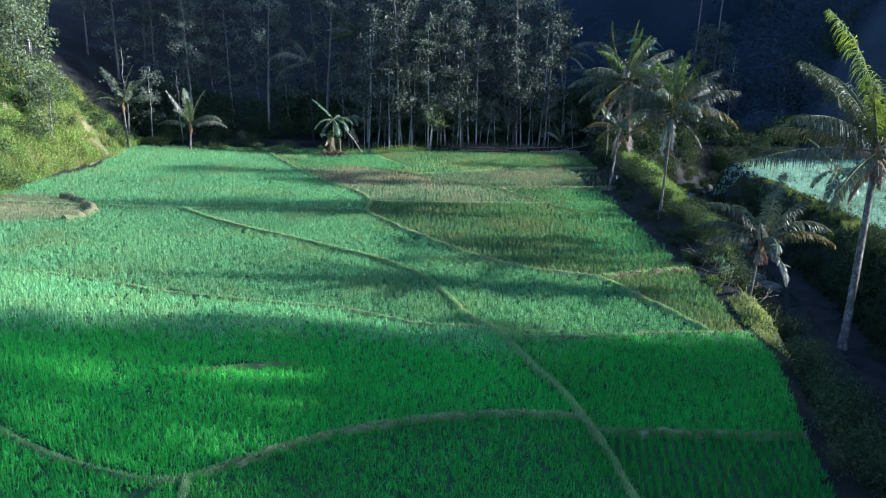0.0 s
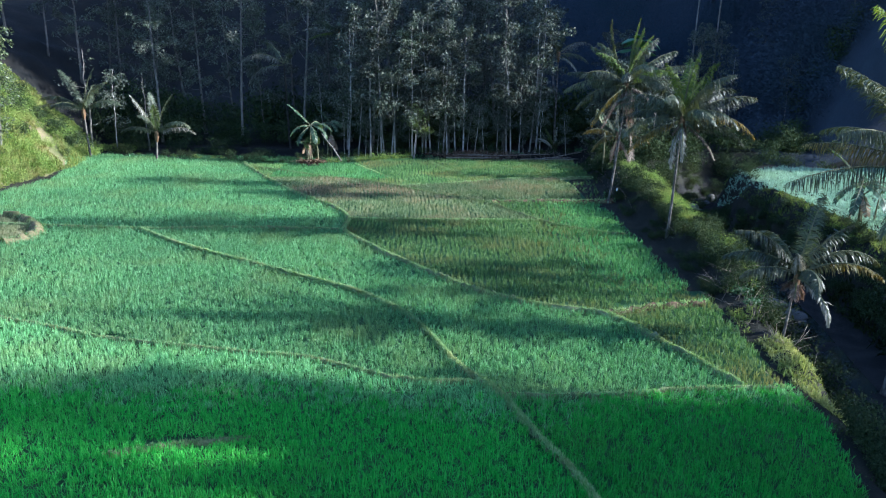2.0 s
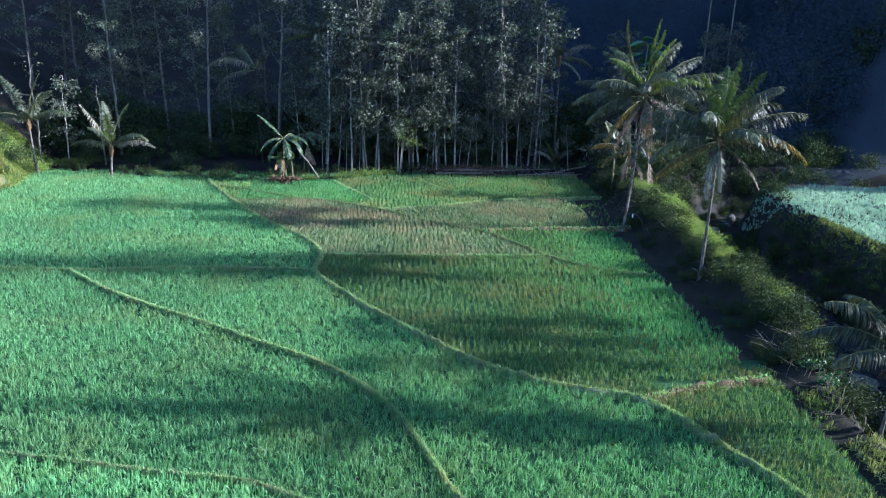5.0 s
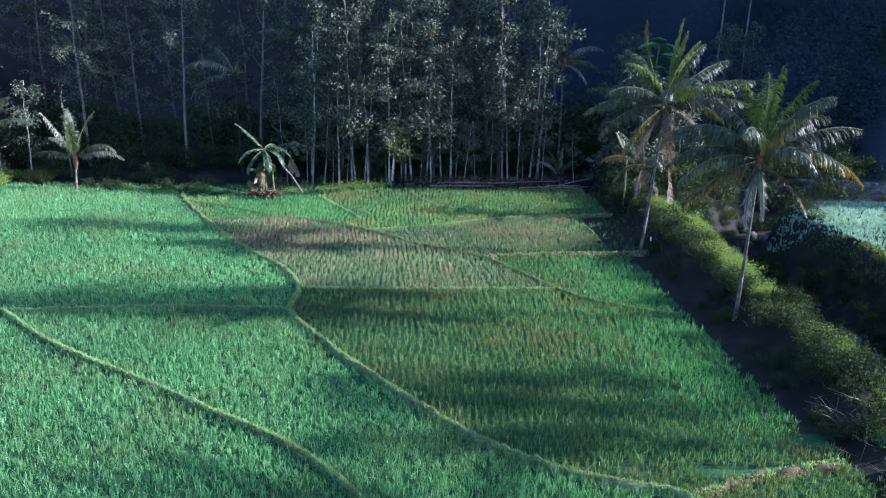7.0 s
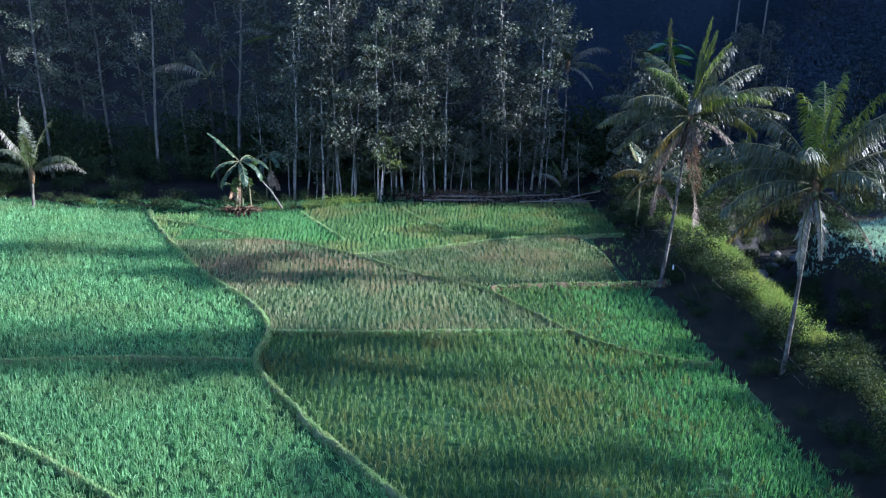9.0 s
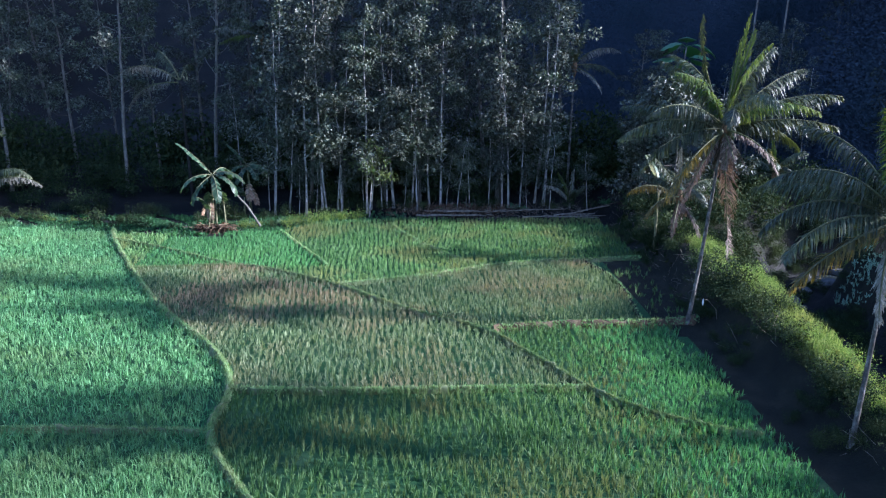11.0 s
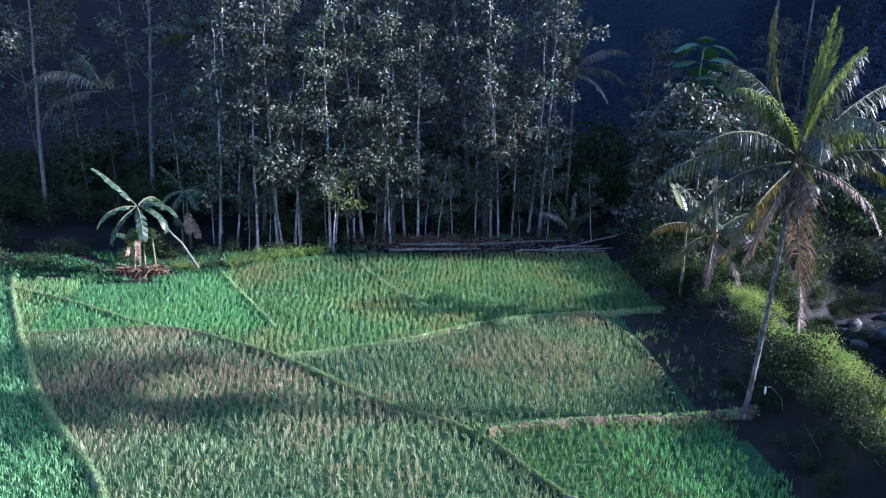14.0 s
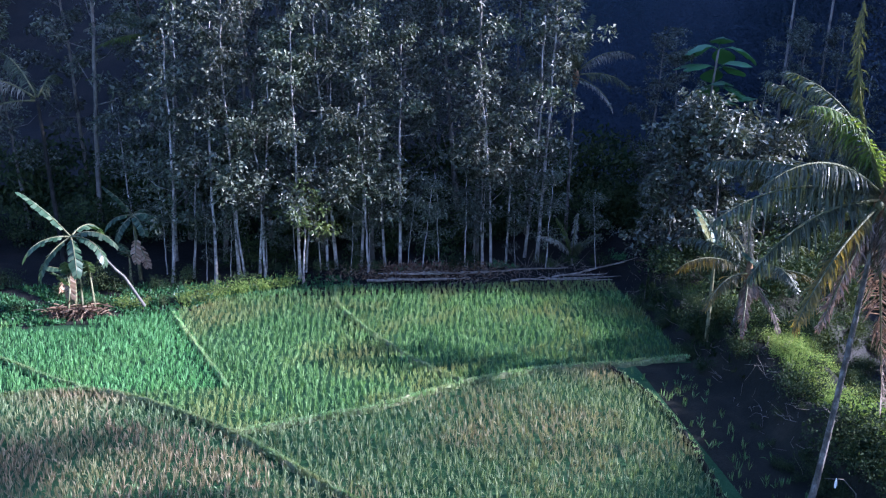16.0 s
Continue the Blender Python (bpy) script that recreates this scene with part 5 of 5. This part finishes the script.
def leaf_part(name, meshes, parent, label=""):
    """A large leaf with its midrib under it."""
    ob = part(name, meshes[0], parent, label)
    part("midrib", meshes[1], ob)
    return ob


def banana(x, y, stems, label, seed, tall=3.6, leaf_len=2.5):
    r = np.random.default_rng(seed)
    ob = thing("banana_plant", label, "banana plant", at=Matrix.Translation((x, y, at_ground(x, y))))
    for k in range(stems):
        h = tall * (1.0 if k == 0 else r.uniform(0.35, 0.7))
        bx, by = (0, 0) if k == 0 else r.normal(0, 0.4, 2)
        s = np.linspace(0, 1, 7)
        lx, ly = r.normal(0, 0.12, 2)
        part("stem", tube_mesh("banana_stem", [tube(np.stack([bx + lx * s, by + ly * s, h * s - 0.1], 1), 0.11 * (1 - 0.5 * s) * (1 if k == 0 else 0.7), 8, 0.04, r)], BANANA_STEM), ob)
        plan = [(54, 22, 172), (8, 85, 200), (-20, 60, 230), (22, 95, -12), (30, 120, 60), (-5, 75, 300), (10, 100, 330)] if k == 0 else [(70, 50, r.uniform(0, 360)), (60, 70, r.uniform(0, 360))]
        for j, (rise, droop, turn) in enumerate(plan):
            size = (1.15 if j == 0 else 0.95) if k == 0 else 0.5
            lf = leaf_part("leaf", banana_leaf(leaf_len * size, rise + r.uniform(-4, 4), droop, r.uniform(-0.06, 0.06), seed * 50 + k * 9 + j, BANANA_LEAF), ob)
            lf.matrix_basis = pose(bx + lx, by + ly, h - 0.05, 0, 0, turn + r.uniform(-8, 8))
    for j in range(2):
        lf = leaf_part("dry_leaf", banana_leaf(1.5, -50, 35, 0.1, seed * 50 + 30 + j, BANANA_DRY), ob, "withered brown leaf")
        lf.matrix_basis = pose(0, 0, tall * r.uniform(0.5, 0.85), 0, 0, r.uniform(0, 360))
    return ob


banana(-11.8, 84.8, 6, "banana plant with one upright pale leaf and torn drooping ones", 3, 3.8, 2.6)
banana(26.6, 54.0, 3, "tall banana plant with broad upright leaves across the stream", 8, 2.6, 2.6)
banana(-10.2, 90.0, 2, "young banana plant in the shade of the wood", 5, 3.6, 1.8)


def lying_pole(p0, p1, r0, mat, name, label, category, sag=0.05):
    p0, p1 = np.array(p0, dtype=float), np.array(p1, dtype=float)
    s = np.linspace(0, 1, 7)[:, None]
    line = (p1 - p0) * s + np.column_stack([0.06 * rng.normal(size=7), 0.06 * rng.normal(size=7), 0.02 * rng.normal(size=7)])
    ob = new(name, tube_mesh(name, [tube(line, r0 * (1 - 0.5 * s[:, 0]), 7, 0.08)], mat))
    ob.matrix_basis = Matrix.Translation(p0)
    return tagged(ob, label, category, "fallen wood at the edge of the paddy")


for i in range(16):                                               # cut wood along the far edge
    x = br.uniform(1.0, 13.5)
    y = 88.6 + br.uniform(-0.2, 0.5)
    ln = br.uniform(1.2, 4.2)
    a = radians(br.uniform(-14, 14))
    z = at_ground(x, y, 0.10 + 0.1 * br.random())
    lying_pole((x, y, z), (x + ln * math.cos(a), y + ln * math.sin(a) * 0.6, at_ground(x + ln, y + 0.2, 0.12)), br.uniform(0.03, 0.07), WOOD, "fallen_branch", "grey cut branch lying at the edge of the paddy", "branch")
lying_pole((-8.6, 84.8, 0.3), (-10.6, 85.2, 3.0), 0.08, BARK_GREY, "leaning_trunk", "leaning grey dead trunk beside the banana plant", "trunk")

n = 1500
x, y = rng.normal(4.5, 2.2, n), 88.9 + rng.uniform(-0.3, 0.9, n)
way = directions(n, 0.3)
lv = leaves(np.stack([x, y, ground_z(x, y) + rng.uniform(0.02, 0.3, n)], 1), way, side_of(way), 0.28, 0.1)
tagged(new("leaf_litter", mesh_of("leaf_litter", lv, quads_for(lv), LITTER)), "heap of red-brown fallen leaves and twigs", "leaf litter", kind="stuff")
n = 320
x, y = rng.normal(-11.6, 0.6, n), 84.2 + np.abs(rng.normal(0, 0.4, n))
way = unit(np.stack([rng.normal(0, 1, n), -np.abs(rng.normal(0.6, 0.5, n)), rng.normal(0.05, 0.25, n)], 1))
lv = leaves(np.stack([x, y, ground_z(x, y) + rng.uniform(0.05, 0.45, n)], 1), way, side_of(way), 0.8, 0.09)
tagged(new("dry_leaf_heap", mesh_of("dry_leaf_heap", lv, quads_for(lv), LITTER)), "heap of dry reddish leaves under the banana plant", "leaf litter", kind="stuff")

# ---------------------------------------------------------------- stones


def stone(seed):
    r = np.random.default_rng(seed)
    bm = bmesh.new()
    bmesh.ops.create_icosphere(bm, subdivisions=3, radius=1)
    st = Vector(r.uniform(0.7, 1.2, 3))
    o = Vector(r.uniform(-9, 9, 3))
    for v in bm.verts:
        d = 1 + 0.35 * noise.noise(v.co * 0.9 + o) + 0.12 * noise.noise(v.co * 2.6 + o)
        v.co = Vector((v.co.x * st.x, v.co.y * st.y, v.co.z * st.z * 0.65)) * d
    me = bpy.data.meshes.new("stone")
    bm.to_mesh(me)
    bm.free()
    me.materials.append(STONE)
    me.polygons.foreach_set("use_smooth", np.full(len(me.polygons), True))
    return me


STONES = [stone(k) for k in range(5)]
for i in range(90):
    j = br.randrange(4, len(cl) - 16)
    o = br.uniform(-2.6, 2.6)
    x, y = cl[j, 0] + cn[j, 0] * o + br.uniform(-0.7, 0.7), cl[j, 1] + cn[j, 1] * o + br.uniform(-0.7, 0.7)
    if y < 46:
        continue
    s = br.choice((0.2, 0.28, 0.35, 0.5, 0.75))
    ob = new("stone", STONES[i % 5])
    ob.matrix_basis = pose(x, y, at_ground(x, y) + 0.2 * s, 0, 0, br.uniform(0, 360)) @ Matrix.Scale(s, 4)
    tagged(ob, "rounded grey boulder in the stream bed" if s > 0.4 else "rounded grey stone in the stream bed", "stone", "stones of the stream")

for x, y in [(-6.9, 85.9), (-6.2, 86.2), (-5.4, 86.9), (-4.6, 87.3), (-3.6, 87.6), (-2.4, 88.1)]:   # sunlit weeds at the wood's foot
    plant_bush(1, x, y, x * 77, 0.75)

# ---------------------------------------------------------------- brushwood on the banks


def brushwood(name, n, xs, ys, keep, label, size=(0.4, 1.3), seed=3, mat=WOOD):
    """Loose tangled twigs, past counting."""
    r = np.random.default_rng(seed)
    x, y = r.uniform(*xs, n), r.uniform(*ys, n)
    ok = keep(x, y)
    x, y = x[ok], y[ok]
    pieces = []
    for px, py, pz in zip(x, y, ground_z(x, y)):
        ln = r.uniform(*size)
        w = unit(np.array([r.normal(), r.normal(), abs(r.normal(0.35, 0.4))]))
        p0 = np.array([px, py, pz + 0.02])
        p1 = p0 + w * ln * 0.5 + r.normal(0, 0.05, 3)
        pieces.append(tube(np.array([p0, p1, p0 + w * ln + r.normal(0, 0.1, 3)]), np.array([0.011, 0.008, 0.004]), 3))
    return tagged(new(name, tube_mesh(name, pieces, mat)), label, "brushwood", kind="stuff")


brushwood("brushwood", 420, (14.5, 18), (70, 88.5), lambda x, y: (x - edge_x(y) > 0.2) & (x - edge_x(y) < 2.2), "grey tangled twigs and dry stalks along the field's edge", (0.3, 0.8), 3)
brushwood("brushwood", 640, (13.5, 18.5), (38, 70), lambda x, y: (x - edge_x(y) > 0.3) & (x - edge_x(y) < 2.6) & (wobble(x, y, 0.7, 2) > 0.1), "grey dry twigs on the shaded bank", (0.4, 1.3), 4)
brushwood("brushwood", 420, (12.5, 17), (36, 44), lambda x, y: (x - edge_x(y) > 0.4) & (x - edge_x(y) < 2.6) & (wobble(x, y, 0.9, 5) > -0.1), "grey bare brushwood at the field's edge", (0.6, 1.5), 6)
brushwood("brushwood", 320, (1, 14), (88.3, 89.6), lambda x, y: x > 0, "dead twigs heaped along the foot of the wood", (0.4, 1.4), 5)


# ---------------------------------------------------------------- broad-leaved tree, pale leaf, bird scarer


def broad_leaf(length, wide, rise, droop, seed):
    """One large leaf along +x with a folded, sagging blade."""
    r = np.random.default_rng(seed)
    s = np.linspace(0, 1, 11)
    ang = radians(rise) - radians(droop) * s
    px = np.concatenate([[0], np.cumsum(np.cos(ang[:-1]))]) * length / 10
    pz = np.concatenate([[0], np.cumsum(np.sin(ang[:-1]))]) * length / 10
    half = wide * np.sin(np.pi * np.clip((s - 0.25) / 0.75, 0, 1)) ** 0.7
    rows = []
    for k in (-1.0, -0.5, 0.0, 0.5, 1.0):
        rows.append(np.stack([px + 0.12 * abs(k) * half, k * half, pz - 0.35 * abs(k) * half + 0.02 * r.normal(size=11)], 1))
    v = np.stack(rows, 1).reshape(-1, 3)
    i, j = np.meshgrid(np.arange(2, 10), np.arange(4), indexing="ij")
    q = np.stack([i * 5 + j, i * 5 + j + 1, (i + 1) * 5 + j + 1, (i + 1) * 5 + j], -1).reshape(-1, 4)
    tv, tq, tt = tube(np.stack([px[:4], 0 * px[:4], pz[:4]], 1), np.array([0.03, 0.025, 0.02, 0.012]), 5)
    return mesh_of("broad_leaf", np.vstack([v, tv]), np.vstack([q, tq + len(v)]), BROAD, tt + len(v), smooth=True)


def broad_tree(x, y, tall, seed, label, n=26, leaf=2.5):
    r = np.random.default_rng(seed)
    ob = thing("broad_leaved_tree", label, "tree", at=Matrix.Translation((x, y, at_ground(x, y))))
    s = np.linspace(0, 1, 10)
    part("trunk", tube_mesh("broad_trunk", [tube(np.stack([0.5 * s ** 2, 0 * s, tall * s - 0.2], 1), 0.12 - 0.06 * s, 8)], BARK_GREY), ob)
    for k in range(n):
        lf = part("leaf", broad_leaf(leaf * r.uniform(0.8, 1.1), 0.55 * leaf * 0.5, r.uniform(0, 45), r.uniform(50, 100), seed * 20 + k), ob)
        lf.matrix_basis = pose(0.5, 0, tall - 0.25 - 1.1 * (k // 5), 0, 0, k * 62 + r.uniform(-12, 12))
    return ob


broad_tree(22.0, 95.0, at_ground(22.0, 95.0) * -1 + 12.3, 4, "slender tree with a few very large green leaves")

scarer = thing("bird_scarer", "white plastic scrap hung on a thin stick beside the palm", "bird scarer", at=Matrix.Translation((14.0, 66.2, at_ground(14.0, 66.2))))
scarer.matrix_basis = scarer.matrix_basis @ Matrix.Translation((0.1, 0, 0.35)) @ Matrix.Scale(0.7, 4)
part("stick", tube_mesh("scarer_stick", [tube(np.array([[1.5, 0, -1.2], [1.2, 0, 0.6], [0.6, 0, 1.25], [-0.2, 0, 1.32]]), np.array([0.022, 0.018, 0.014, 0.01]), 6)], WOOD), scarer)
sv = np.array([[0.10 * math.cos(a) * w, 0.05 * math.sin(a) * w, z] for z, w in ((1.26, 0.15), (1.15, 0.7), (1.0, 1.0), (0.88, 0.8), (0.82, 0.3)) for a in np.linspace(0, 2 * math.pi, 8, endpoint=False)])
i, j = np.meshgrid(np.arange(4), np.arange(8), indexing="ij")
part("plastic_scrap", mesh_of("plastic_scrap", sv * np.array([0.6, 0.6, 1]) + np.array([0.3, 0, 0.06]), np.stack([i * 8 + j, i * 8 + (j + 1) % 8, (i + 1) * 8 + (j + 1) % 8, (i + 1) * 8 + j], -1).reshape(-1, 4), PLASTIC, smooth=True), scarer, "crumpled white plastic")

PALE_LEAF = leaf_material("pale_leaf", (0.30, 0.30, 0.27), (0.42, 0.42, 0.38), (0.52, 0.52, 0.48), 0.5, 0.3, 0.2)
wilted = thing("banana_plant", "young banana plant with one bleached upright leaf on the bank", "banana plant", at=Matrix.Translation((15.7, 78.0, at_ground(15.7, 78.0))))
s5 = np.linspace(0, 1, 6)
part("stem", tube_mesh("banana_stem", [tube(np.stack([0 * s5, 0 * s5, 3.9 * s5 - 0.1], 1), 0.09 - 0.04 * s5, 8)], BANANA_STEM), wilted)
for k, (rise, droop, turn, mat) in enumerate([(72, 20, 185, PALE_LEAF), (50, 70, 60, BANANA_LEAF), (40, 90, 300, BANANA_LEAF), (75, 40, 120, BANANA_LEAF)]):
    lf = leaf_part("leaf", banana_leaf(2.1, rise, droop, 0.03, 900 + k, mat), wilted, "bleached pale leaf" if k == 0 else "")
    lf.matrix_basis = pose(0, 0, 3.7, 0, 0, turn)

for i in range(16):                                              # pale stones on the bank below the palms
    x, y = br.uniform(17.2, 19.2), br.uniform(51, 60)
    k = br.choice((0.18, 0.25, 0.35))
    ob = new("stone", STONES[i % 5])
    ob.matrix_basis = pose(x, y, at_ground(x, y) + 0.2 * k, 0, 0, br.uniform(0, 360)) @ Matrix.Scale(k, 4)
    tagged(ob, "rounded grey stone on the stream bank", "stone", "stones of the stream")
